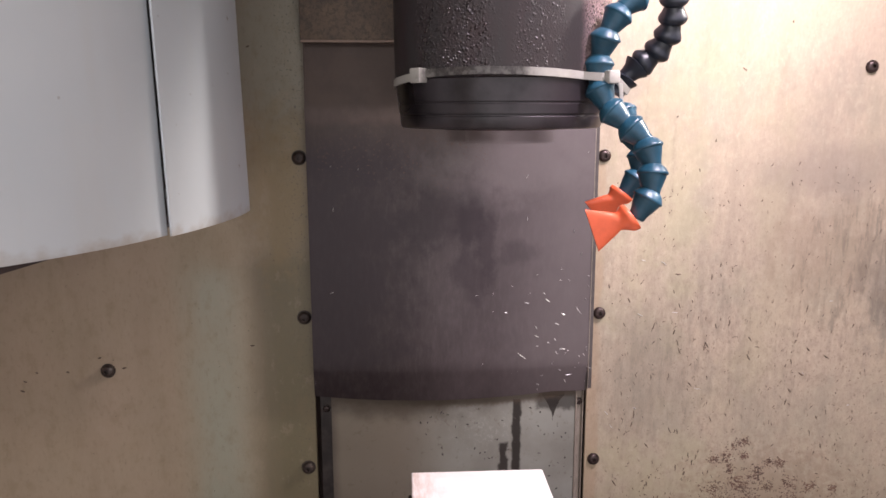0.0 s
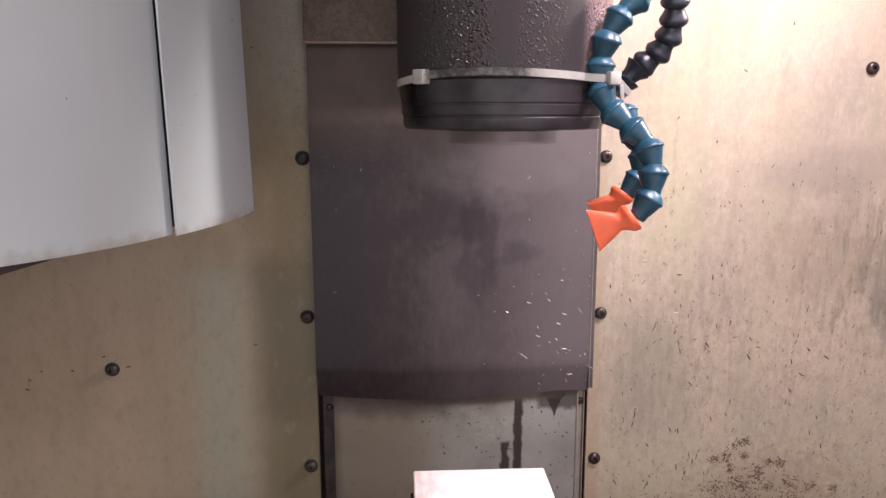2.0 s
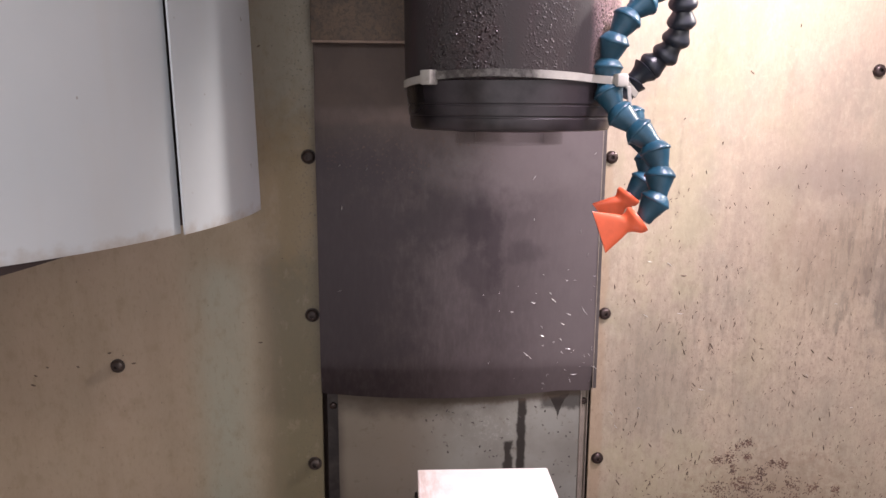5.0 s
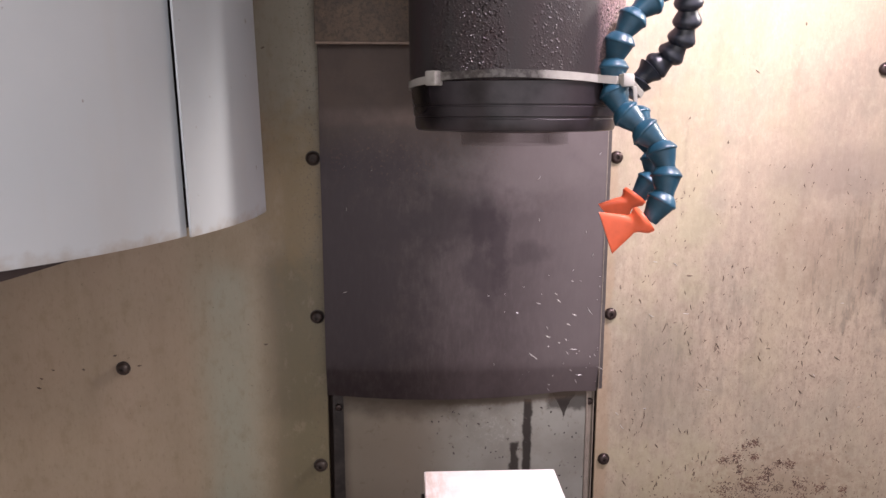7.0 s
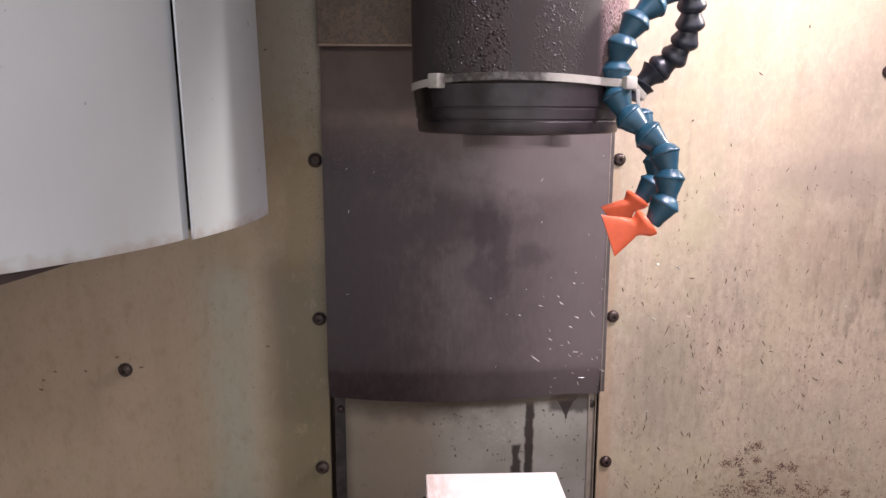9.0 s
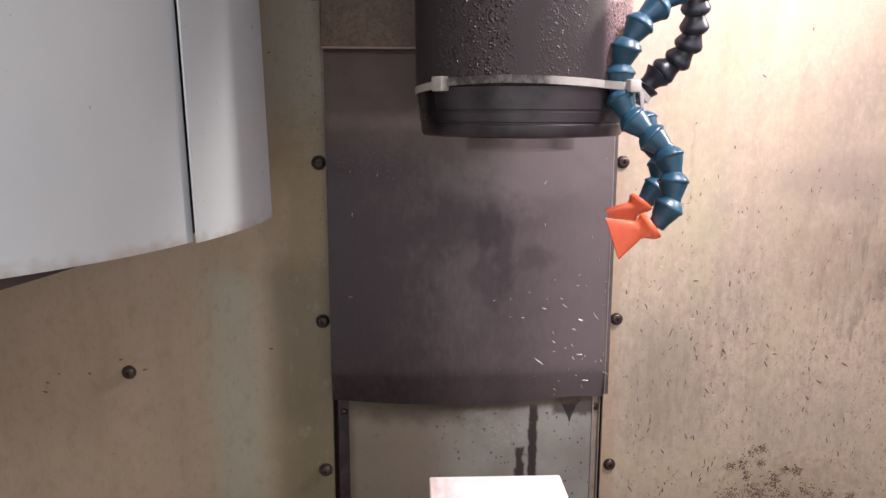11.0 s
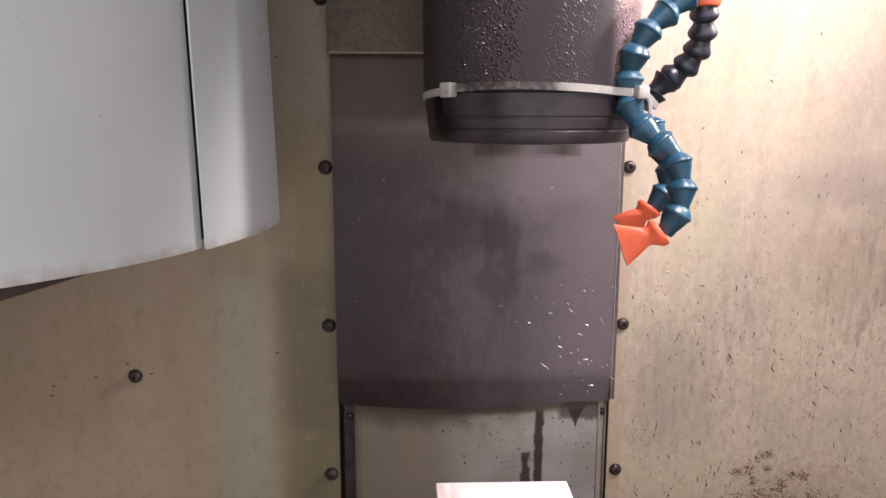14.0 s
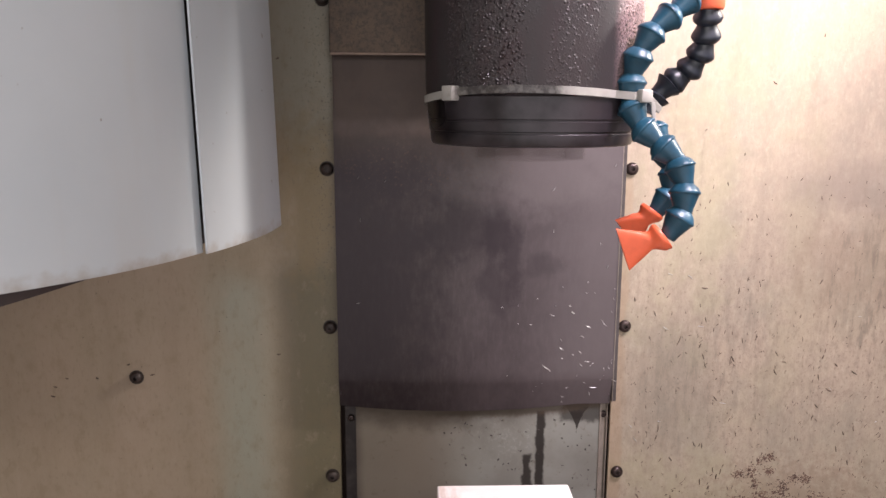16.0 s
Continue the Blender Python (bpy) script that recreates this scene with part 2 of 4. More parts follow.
def way_cover_material():
    n = Nodes("oily_grey_steel")
    cloud, fine, mid = n.noise(16, 5, 0.6), n.noise(220, 5, 0.7, (1, 1, 0.3)), n.noise(75, 5, 0.65, (1, 1, 0.6))
    wob = n.noise(48, 5, 0.65)
    c = n.mix(n.ramp(cloud, 0.3, 0.7), (0.060, 0.046, 0.048), (0.082, 0.065, 0.067))
    # darker to the left, where less light falls: shade put into the colour
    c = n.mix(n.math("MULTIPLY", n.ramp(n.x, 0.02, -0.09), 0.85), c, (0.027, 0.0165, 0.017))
    c = n.mix(n.math("MULTIPLY", n.ramp(mid, 0.42, 0.66), 0.35), c, (0.045, 0.034, 0.035))
    c = n.mix(n.math("MULTIPLY", n.ramp(fine, 0.40, 0.7), 0.16), c, (0.150, 0.125, 0.125))
    # paler to the right: the lamp's light put into the colour
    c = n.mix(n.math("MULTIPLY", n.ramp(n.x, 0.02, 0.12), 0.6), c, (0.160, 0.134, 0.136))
    # dark smears; the last, largest one is more painted shade on the left
    dark = (0.024, 0.016, 0.020)
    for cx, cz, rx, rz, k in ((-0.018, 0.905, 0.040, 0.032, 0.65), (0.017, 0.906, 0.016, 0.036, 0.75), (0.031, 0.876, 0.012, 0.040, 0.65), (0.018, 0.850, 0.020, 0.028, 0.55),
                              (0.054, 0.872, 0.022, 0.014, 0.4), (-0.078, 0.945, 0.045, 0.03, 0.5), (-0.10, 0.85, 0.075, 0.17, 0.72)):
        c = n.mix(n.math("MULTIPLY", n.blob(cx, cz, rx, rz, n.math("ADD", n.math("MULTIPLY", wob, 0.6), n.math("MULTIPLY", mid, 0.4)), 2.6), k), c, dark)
    # a pale patch of light painted below the nose
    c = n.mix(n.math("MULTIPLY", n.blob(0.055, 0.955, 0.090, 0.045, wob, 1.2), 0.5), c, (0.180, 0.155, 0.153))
    fleck = n.math("MULTIPLY", n.ramp(n.noise(380, 4, 0.7, (1, 1, 1), (4, 4, 2)), 0.57, 0.66), n.blob(-0.03, 0.965, 0.11, 0.05, wob, 1.5))
    c = n.mix(n.math("MULTIPLY", fleck, 0.45), c, (0.12, 0.068, 0.047))
    # rusty stain near the head
    rust = n.math("MULTIPLY", n.ramp(n.z, 0.950, 1.012), n.ramp(n.x, 0.08, -0.02))
    c = n.mix(n.math("MULTIPLY", rust, n.ramp(wob, 0.40, 0.62, 0.75, 0.95)), c, (0.104, 0.074, 0.060))
    # a pale band along the fold, its sheen put into the colour
    c = n.mix(n.math("MULTIPLY", n.bar(-0.2, 0.2, 0.985, 0.998, 0.005, wob, 0.010), n.ramp(mid, 0.35, 0.65, 0.25, 0.55)), c, (0.165, 0.120, 0.105))
    rough = n.math("ADD", n.ramp(mid, 0.3, 0.7, 0.38, 0.44), n.math("MULTIPLY", rust, 0.22))
    return n.done(c, rough, n.ramp(rust, 0.0, 1.0, 0.35, 0.05), fine, 0.03, 0.0003)


def upper_cover_material():
    n = Nodes("rust_speckled_steel")
    a, b = n.noise(60, 5, 0.65), n.noise(380, 4, 0.7)
    c = n.mix(n.ramp(a, 0.35, 0.65), (0.118, 0.078, 0.048), (0.080, 0.053, 0.036))
    c = n.mix(n.math("MULTIPLY", n.ramp(b, 0.46, 0.63), 0.65), c, (0.034, 0.023, 0.018))
    return n.done(c, 0.5, 0.25, b, 0.25, 0.0006)


def apron_material():
    n = Nodes("grey_green_sheet_steel")
    cloud, fine, wob = n.noise(20, 5, 0.6), n.noise(300, 3, 0.6, (1, 1, 0.15)), n.noise(120, 4, 0.6)
    c = n.mix(n.ramp(cloud, 0.3, 0.7), (0.225, 0.218, 0.19), (0.29, 0.288, 0.255))
    # left half darker and browner: the lamp's fall-off put into the colour
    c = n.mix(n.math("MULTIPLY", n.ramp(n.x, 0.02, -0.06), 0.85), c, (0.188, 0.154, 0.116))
    c = n.mix(n.math("MULTIPLY", n.ramp(n.noise(150, 5, 0.7), 0.58, 0.70), 0.5), c, (0.13, 0.105, 0.075))
    c = n.mix(n.math("MULTIPLY", n.blob(0.030, 0.703, 0.034, 0.022, wob, 2.2), n.ramp(n.noise(330, 4, 0.7), 0.50, 0.66, 0.05, 0.35)), c, (0.44, 0.44, 0.39))
    drip = (0.016, 0.011, 0.009)
    c = n.mix(n.math("MULTIPLY", n.bar(0.0568, 0.0648, 0.5, 0.732, 0.0012, wob, 0.006), 0.93), c, drip)
    c = n.mix(n.math("MULTIPLY", n.bar(0.0448, 0.0530, 0.5, 0.689, 0.0016, wob, 0.010), 0.9), c, drip)
    # a soft strip of shade by the left flange, put into the colour
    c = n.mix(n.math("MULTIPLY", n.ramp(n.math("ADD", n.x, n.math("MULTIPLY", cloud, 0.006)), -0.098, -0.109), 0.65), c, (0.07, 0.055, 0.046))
    # a pointed drip that narrows downwards
    half = n.math("MULTIPLY", n.math("POWER", n.math("DIVIDE", n.math("SUBTRACT", n.z, 0.703), 0.033, True), 2.4), 0.0105)
    off = n.math("ABSOLUTE", n.math("SUBTRACT", n.x, 0.0945))
    tip = n.math("MULTIPLY", n.math("LESS_THAN", n.math("ADD", off, n.math("MULTIPLY", n.math("SUBTRACT", wob, 0.5), 0.004)), half), n.math("GREATER_THAN", n.z, 0.706))
    c = n.mix(n.math("MULTIPLY", tip, 0.9), c, drip)
    c = n.mix(n.math("MULTIPLY", n.bar(0.080, 0.125, 0.722, 0.78, 0.003, wob, 0.012), 0.75), c, drip)
    # the cover's shadow and an oily tidemark below its edge, both in the colour
    shade_tide = n.math("ADD", n.z, n.math("MULTIPLY", n.math("MULTIPLY", n.x, n.x), -0.6))
    shade_tide = n.math("ADD", shade_tide, n.math("MULTIPLY", n.math("SUBTRACT", wob, 0.5), 0.010))
    c = n.mix(n.math("MULTIPLY", n.ramp(shade_tide, 0.7238, 0.7298), 0.75), c, (0.085, 0.06, 0.042))
    # more of the cover's shadow on the left, put into the colour
    lip_shade = n.math("MULTIPLY", n.blob(-0.050, 0.738, 0.090, 0.030, n.noise(40, 4, 0.6), 0.9), 0.75)
    c = n.mix(lip_shade, c, (0.06, 0.045, 0.032))
    return n.done(c, n.ramp(cloud, 0.3, 0.7, 0.30, 0.45), 0.3, fine, 0.08, 0.0004)


def casting_material():
    n = Nodes("wet_black_textured_paint")
    wob = n.noise(45, 5, 0.65, (1, 1, 0.35))
    bumps, big, drops = n.noise(800, 2, 0.5), n.noise(240, 3, 0.6), n.cells(520)
    mask = n.math("MAXIMUM", n.bar(-0.060, -0.016, 0.026, 0.5, 0.008, wob, 0.05), n.math("MULTIPLY", n.bar(0.002, 0.026, 0.026, 0.5, 0.006, wob, 0.05), 0.45))
    # the right side, where the lamp's pink highlight is put into the colour
    grit = n.ramp(n.math("ADD", n.x, n.math("MULTIPLY", wob, 0.012)), 0.044, 0.058)
    # beads of coolant, scattered in the rough bands
    beads = n.math("MULTIPLY", n.ramp(drops, 0.55, 0.10), n.ramp(big, 0.44, 0.60))
    height = n.math("ADD", n.math("MULTIPLY", bumps, 0.35), beads)
    wet = n.math("MAXIMUM", mask, grit)
    c = n.mix(n.ramp(wob, 0.35, 0.65), (0.039, 0.034, 0.035), (0.041, 0.031, 0.032))
    c = n.mix(n.math("MULTIPLY", n.ramp(n.noise(30, 5, 0.7, (1, 1, 0.25), (3, 6, 2)), 0.46, 0.70), 0.5), c, (0.044, 0.021, 0.025))
    # the painted pink highlight, broken up by the bumps
    c = n.mix(n.math("MULTIPLY", grit, n.ramp(bumps, 0.36, 0.56, 0.25, 0.95)), c, (0.42, 0.29, 0.285))
    rough = n.ramp(wet, 0.0, 1.0, 0.52, 0.40)
    return n.done(c, rough, 0.0, height, n.ramp(wet, 0.0, 1.0, 0.06, 1.0), 0.0019, n.math("MULTIPLY", wet, n.ramp(beads, 0.05, 0.4, 0.3, 1.0)), 0.06, 0.35)


def plain(name, colour, rough, metal=0.0, spread=0.12, scale=120, bump=0.1, depth=0.0004, coat=0.0):
    """A one-coloured surface with slight mottling and fine relief."""
    n = Nodes(name)
    a, b = n.noise(scale, 4, 0.6), n.noise(scale * 0.15, 3, 0.5)
    dark = tuple(v * (1 - 2 * spread) for v in colour)
    c = n.mix(n.ramp(n.math("ADD", n.math("MULTIPLY", a, 0.5), n.math("MULTIPLY", b, 0.5)), 0.38, 0.62), dark, colour)
    return n.done(c, n.ramp(b, 0.3, 0.7, rough * 0.85, rough * 1.15), metal, a, bump, depth, coat)


def cover_sheet_material():
    n = Nodes("grey_white_enamel")
    cloud, fine = n.noise(9, 4, 0.55), n.noise(260, 3, 0.6)
    c = n.mix(n.ramp(cloud, 0.3, 0.7), (0.520, 0.560, 0.595), (0.562, 0.597, 0.628))
    smear = n.noise(34, 5, 0.6, (1, 1, 0.10))
    c = n.mix(n.math("MULTIPLY", n.ramp(smear, 0.50, 0.70), 0.25), c, (0.53, 0.53, 0.52))
    c = n.mix(n.math("MULTIPLY", n.ramp(n.noise(130, 2, 0.5, (1, 1, 1), (7, 7, 7)), 0.735, 0.765), 0.7), c, (0.22, 0.19, 0.17))
    edge = n.math("ADD", n.z, n.math("MULTIPLY", n.math("SUBTRACT", n.noise(90, 4), 0.5), 0.02))
    c = n.mix(n.math("MULTIPLY", n.ramp(edge, 0.938, 0.929), 0.5), c, (0.30, 0.22, 0.15))
    return n.done(c, 0.37, 0.0, fine, 0.05, 0.0003)


def aluminium_material():
    n = Nodes("machined_aluminium")
    a, b = n.noise(40, 4, 0.6), n.noise(260, 4, 0.65, (1, 0.2, 1))
    c = n.mix(n.ramp(a, 0.35, 0.65), (0.84, 0.80, 0.78), (0.88, 0.84, 0.82))
    stain = n.math("MULTIPLY", n.ramp(n.math("ADD", n.x, n.math("MULTIPLY", a, 0.03)), 0.002, -0.024), n.ramp(b, 0.35, 0.65, 0.25, 0.75))
    c = n.mix(stain, c, (0.50, 0.37, 0.31))
    return n.done(c, 0.40, 0.1, b, 0.05, 0.0003)


def tie_material():
    n = Nodes("milky_nylon")
    a, b = n.noise(60, 4, 0.6), n.noise(260, 4, 0.65)
    c = n.mix(n.ramp(a, 0.3, 0.7), (0.44, 0.42, 0.385), (0.36, 0.345, 0.315))
    oily = n.bar(0.006, 0.064, -0.02, 0.02, 0.008, a, 0.04)
    c = n.mix(n.math("MULTIPLY", oily, n.ramp(b, 0.36, 0.58, 0.78, 0.97)), c, (0.035, 0.029, 0.028))
    return n.done(c, 0.24, 0.0, b, 0.06, 0.0003)


MAT_LEFT, MAT_RIGHT = left_panel_material(), right_panel_material()
MAT_COVER, MAT_UPPER, MAT_APRON = way_cover_material(), upper_cover_material(), apron_material()
MAT_CASTING = casting_material()
MAT_NOSE = plain("black_machined_nose", (0.037, 0.030, 0.034), 0.30, 0.0, 0.4, 60, 0.5)
MAT_SPINDLE = plain("dark_spindle_steel", (0.10, 0.075, 0.07), 0.38, 0.7, 0.2, 140)
MAT_SHEET = cover_sheet_material()
MAT_DARK = plain("brown_black_oily_steel", (0.035, 0.02, 0.018), 0.5)
MAT_BLUE = plain("blue_hose_plastic", (0.017, 0.080, 0.130), 0.36, 0.0, 0.2, 90, 0.12)
# the second hose's oily upper part is backlit; that shade is in the colour
MAT_NAVY = plain("backlit_oily_blue_plastic", (0.018, 0.022, 0.032), 0.38, 0.0, 0.15, 200, 0.05)
MAT_ORANGE = plain("orange_nozzle_plastic", (0.88, 0.155, 0.065), 0.40, 0.0, 0.06, 150, 0.05)
MAT_TIE = tie_material()
MAT_BOLT = plain("oiled_black_bolt_steel", (0.060, 0.042, 0.038), 0.34, 0.6, 0.2, 300)
# for the olive panel's bolts: the way cover's shade put into the colour
MAT_DULL = plain("dull_shaded_bolt_steel", (0.052, 0.036, 0.031), 0.5, 0.2, 0.25, 300)
MAT_ALU = aluminium_material()
MAT_CHIP = plain("bright_steel_chip", (0.66, 0.64, 0.62), 0.36, 0.5, 0.1, 300)
MAT_RUSTCHIP = plain("dull_brown_chip", (0.155, 0.108, 0.080), 0.5, 0.3, 0.2, 300)
MAT_CLUMP = plain("rusty_grit", (0.170, 0.098, 0.070), 0.6, 0.1, 0.3, 300)
MAT_STRIP = plain("dark_grey_flange", (0.10, 0.086, 0.083), 0.45, 0.4)
MAT_FLANGE = plain("dark_brown_flange_steel", (0.055, 0.043, 0.040), 0.5, 0.2, 0.3, 80)
MAT_GALV = plain("pale_flange_steel", (0.30, 0.255, 0.212), 0.38, 0.3)
MAT_CAVITY = plain("brown_black_slot", (0.05, 0.03, 0.024), 0.7)
MAT_EDGE = plain("tan_rim_lit_steel", (0.27, 0.195, 0.150), 0.45, 0.3)
# for unseen walls and pan: bright and warm to bounce light back
MAT_SHOP = plain("enclosure_bounce_paint", (0.62, 0.54, 0.47), 0.5)
MAT_TABLE = plain("worn_cast_iron", (0.20, 0.18, 0.165), 0.45, 0.5)

# ---- mesh helpers ----


def link(name, bm, material, smooth=False):
    data = bpy.data.meshes.new(name)
    bmesh.ops.recalc_face_normals(bm, faces=bm.faces)
    bm.to_mesh(data)
    bm.free()
    data.materials.append(material)
    if smooth:
        data.shade_smooth()
        data.set_sharp_from_angle(angle=radians(38))
    return new(name, data)


def part(name, bm, material, parent, label="", smooth=False):
    ob = link(name, bm, material, smooth)
    ob.parent = parent
    if label:
        tagged(ob, label)
    return ob


def empty(name, at=(0, 0, 0)):
    ob = new(name)
    ob.location = at
    ob.empty_display_size = 0.02
    return ob


def box(x0, x1, y0, y1, z0, z1, bevel=0.0, segments=2, bm=None):
    bm = bm or bmesh.new()
    vs = bmesh.ops.create_cube(bm, size=1.0)["verts"]
    for v in vs:
        v.co = (x0 + (v.co.x + 0.5) * (x1 - x0), y0 + (v.co.y + 0.5) * (y1 - y0), z0 + (v.co.z + 0.5) * (z1 - z0))
    if bevel:
        edges = list({e for v in vs for e in v.link_edges})
        bmesh.ops.bevel(bm, geom=edges, offset=bevel, segments=segments, affect="EDGES", profile=0.5)
    return bm


def lathe(profile, sides=64, bm=None, closed=True):
    """Turns (radius, height) rows about the z axis."""
    bm = bm or bmesh.new()
    rings = []
    for r, z in profile:
        rings.append([bm.verts.new((r * math.cos(2 * math.pi * i / sides), r * math.sin(2 * math.pi * i / sides), z)) for i in range(sides)])
    for a, b in zip(rings, rings[1:]):
        for i in range(sides):
            bm.faces.new((a[i], a[(i + 1) % sides], b[(i + 1) % sides], b[i]))
    if closed:
        bm.faces.new(rings[0])
        bm.faces.new(rings[-1])
    return bm


def loft(sections, bm=None, cap=True):
    """Skins rows of points, one closed section after another."""
    bm = bm or bmesh.new()
    rings = [[bm.verts.new(p) for p in s] for s in sections]
    n = len(rings[0])
    for a, b in zip(rings, rings[1:]):
        for i in range(n):
            bm.faces.new((a[i], a[(i + 1) % n], b[(i + 1) % n], b[i]))
    if cap:
        bm.faces.new(rings[0])
        bm.faces.new(rings[-1])
    return bm


def ribbon(points, outs, width, thick):
    """A flat strap along points; outs point away from what it is wrapped round."""
    rows = []
    for i, (p, o) in enumerate(zip(points, outs)):
        p, o = Vector(p), Vector(o).normalized()
        along = (Vector(points[min(i + 1, len(points) - 1)]) - Vector(points[max(i - 1, 0)])).normalized()
        side = along.cross(o).normalized() * (width / 2)
        o = o * thick
        rows.append([p - side, p + side, p + side * 0.9 + o, p - side * 0.9 + o])
    return loft(rows)


def smooth_path(points, step):
    """Points at equal steps along a smooth curve through the given ones."""
    pts = [Vector(p) for p in points]
    pts = [2 * pts[0] - pts[1], *pts, 2 * pts[-1] - pts[-2]]
    dense = []
    for a, b, c, d in zip(pts, pts[1:], pts[2:], pts[3:]):
        for i in range(24):
            t = i / 24
            dense.append(0.5 * (2 * b + (c - a) * t + (2 * a - 5 * b + 4 * c - d) * t * t + (3 * b - a - 3 * c + d) * t ** 3))
    dense.append(pts[-2])
    out, left = [dense[0]], step
    for a, b in zip(dense, dense[1:]):
        gap = (b - a).length
        while gap >= left:
            a = a + (b - a) * (left / gap)
            out.append(a)
            gap, left = (b - a).length, step
        left -= gap
    return out


# ---- the enclosure ----


def wall(name, bm, material, label):
    return tagged(link(name, bm, material), label, "wall", kind="structure")


wall("wall_back_left", box(-0.80, -0.1252, 0.0, 0.003, 0.40, 1.62, 0.0008), MAT_LEFT, "olive painted sheet steel panel with oil stains, a light strip and shade painted in")
wall("wall_back_right", box(0.1266, 1.25, 0.0, 0.003, 0.40, 1.62, 0.0008), MAT_RIGHT, "beige painted sheet steel panel with rust and chips")
wall("wall_column", box(-0.20, 0.20, 0.030, 0.040, 0.40, 1.62), MAT_CAVITY, "dark brown machine column face behind the covers")
wall("wall_left", box(-0.81, -0.80, -1.20, 0.003, 0.40, 1.62), MAT_SHOP, "grey painted enclosure side wall")
wall("wall_right", box(1.25, 1.26, -1.20, 0.003, 0.40, 1.62), MAT_SHOP, "grey painted enclosure side wall")
tagged(link("floor", box(-0.81, 1.26, -1.20, 0.04, 0.38, 0.40), MAT_SHOP), "grey painted chip pan under the table", "floor", kind="structure")
tagged(link("ceiling", box(-0.81, 1.26, -1.20, 0.04, 1.62, 1.63), MAT_SHOP), "grey painted enclosure roof", "ceiling", kind="structure")


def front_wall():
    # out of view; its opening is sized to let light reach the left panel
    bm = box(-0.81, -0.74, -1.21, -1.20, 0.38, 1.63)
    box(1.10, 1.26, -1.21, -1.20, 0.38, 1.63, bm=bm)
    box(-0.74, 1.10, -1.21, -1.20, 0.38, 0.45, bm=bm)
    box(-0.74, 1.10, -1.21, -1.20, 1.50, 1.63, bm=bm)
    return wall("wall_front", bm, MAT_SHOP, "grey enclosure front with its doors slid open")


front_wall()

# ---- way cover ----


def way_cover():
    thing = tagged(empty("way_cover"), "dark oily sheet steel way cover on the column", "machine cover", kind="")
    # front sheet with soft folds, its lower lip turned in and bowed to follow the shadow and oil curve below
    rows = [(1.075, -0.010), (1.016, -0.0104), (1.010, -0.0110), (1.000, -0.0131), (0.992, -0.0139), (0.96, -0.0137), (0.90, -0.0130), (0.82, -0.0130), (0.775, -0.0133),
            (0.7685, -0.0134), (0.7645, -0.0129), (0.760, -0.0119), (0.747, -0.0093), (0.7405, -0.0076)]
    bm = bmesh.new()
    steps = 40
    front = []
    for z, y in rows:
        low = max(0.0, (0.79 - z) / 0.05)
        line = []
        for i in range(steps + 1):
            x = -0.1245 + 0.2485 * i / steps
            sag = 0.0065 * max(0.0, 1 - ((x + 0.015) / 0.108) ** 2) * low
            line.append(Vector((x, y, z - sag)))
        front.append(line)
    fv = [[bm.verts.new(p) for p in line] for line in front]
    bv = [[bm.verts.new(p + Vector((0, 0.0016, 0))) for p in line] for line in front]
    for grid in (fv, bv):
        for a, b in zip(grid, grid[1:]):
            for i in range(steps):
                bm.faces.new((a[i], a[i + 1], b[i + 1], b[i]))
    for i in range(steps):
        bm.faces.new((fv[0][i], fv[0][i + 1], bv[0][i + 1], bv[0][i]))
        bm.faces.new((fv[-1][i], fv[-1][i + 1], bv[-1][i + 1], bv[-1][i]))
    for a, b, c, d in zip(fv, fv[1:], bv, bv[1:]):
        bm.faces.new((a[0], b[0], d[0], c[0]))
        bm.faces.new((a[-1], b[-1], d[-1], c[-1]))
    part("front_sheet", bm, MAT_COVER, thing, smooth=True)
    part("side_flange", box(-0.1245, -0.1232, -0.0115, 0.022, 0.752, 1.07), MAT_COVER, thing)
    part("side_flange", box(0.1240, 0.1282, -0.0118, 0.022, 0.744, 1.07, 0.0006), MAT_STRIP, thing, "grey edge flange")
    part("edge_bead", box(0.1240, 0.1248, -0.0136, -0.0110, 0.744, 1.07, 0.0003), MAT_GALV, thing, "pale narrow edge")
    return thing


way_cover()


def upper_cover():
    bm = box(-0.1255, 0.1275, -0.0195, -0.0180, 1.0525, 1.45, 0.0005)
    thing = tagged(link("upper_way_cover", bm, MAT_UPPER), "rust-speckled upper way cover overlapping the lower one", "machine cover")
    # a thin pale strip added for the rim light along the lower edge
    part("edge_strip", box(-0.1250, 0.1270, -0.0203, -0.0170, 1.0506, 1.0528, 0.0006), MAT_EDGE, thing, "tan lower edge with its rim light painted in")
    part("side_flange", box(-0.1255, -0.1240, -0.0180, 0.02, 1.0540, 1.45), MAT_UPPER, thing)
    part("side_flange", box(0.1260, 0.1275, -0.0180, 0.02, 1.0540, 1.45), MAT_UPPER, thing)


upper_cover()


def apron():
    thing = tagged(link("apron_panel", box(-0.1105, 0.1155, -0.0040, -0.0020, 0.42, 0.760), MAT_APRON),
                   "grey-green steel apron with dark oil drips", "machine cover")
    part("side_flange", box(-0.1210, -0.1105, 0.0020, 0.0040, 0.42, 0.760), MAT_FLANGE, thing, "dark grey flange with a slot")
    part("edge_bead", box(0.1155, 0.1172, -0.0052, -0.0020, 0.42, 0.760, 0.0005), MAT_GALV, thing, "pale folded edge")
    part("side_flange", box(0.1172, 0.1225, 0.0000, 0.0020, 0.42, 0.760), MAT_GALV, thing, "pale steel flange")
    part("edge_bead", box(0.1225, 0.1236, -0.0030, 0.0020, 0.42, 0.760, 0.0004), MAT_GALV, thing, "pale folded edge")


apron()

# ---- bolts ----


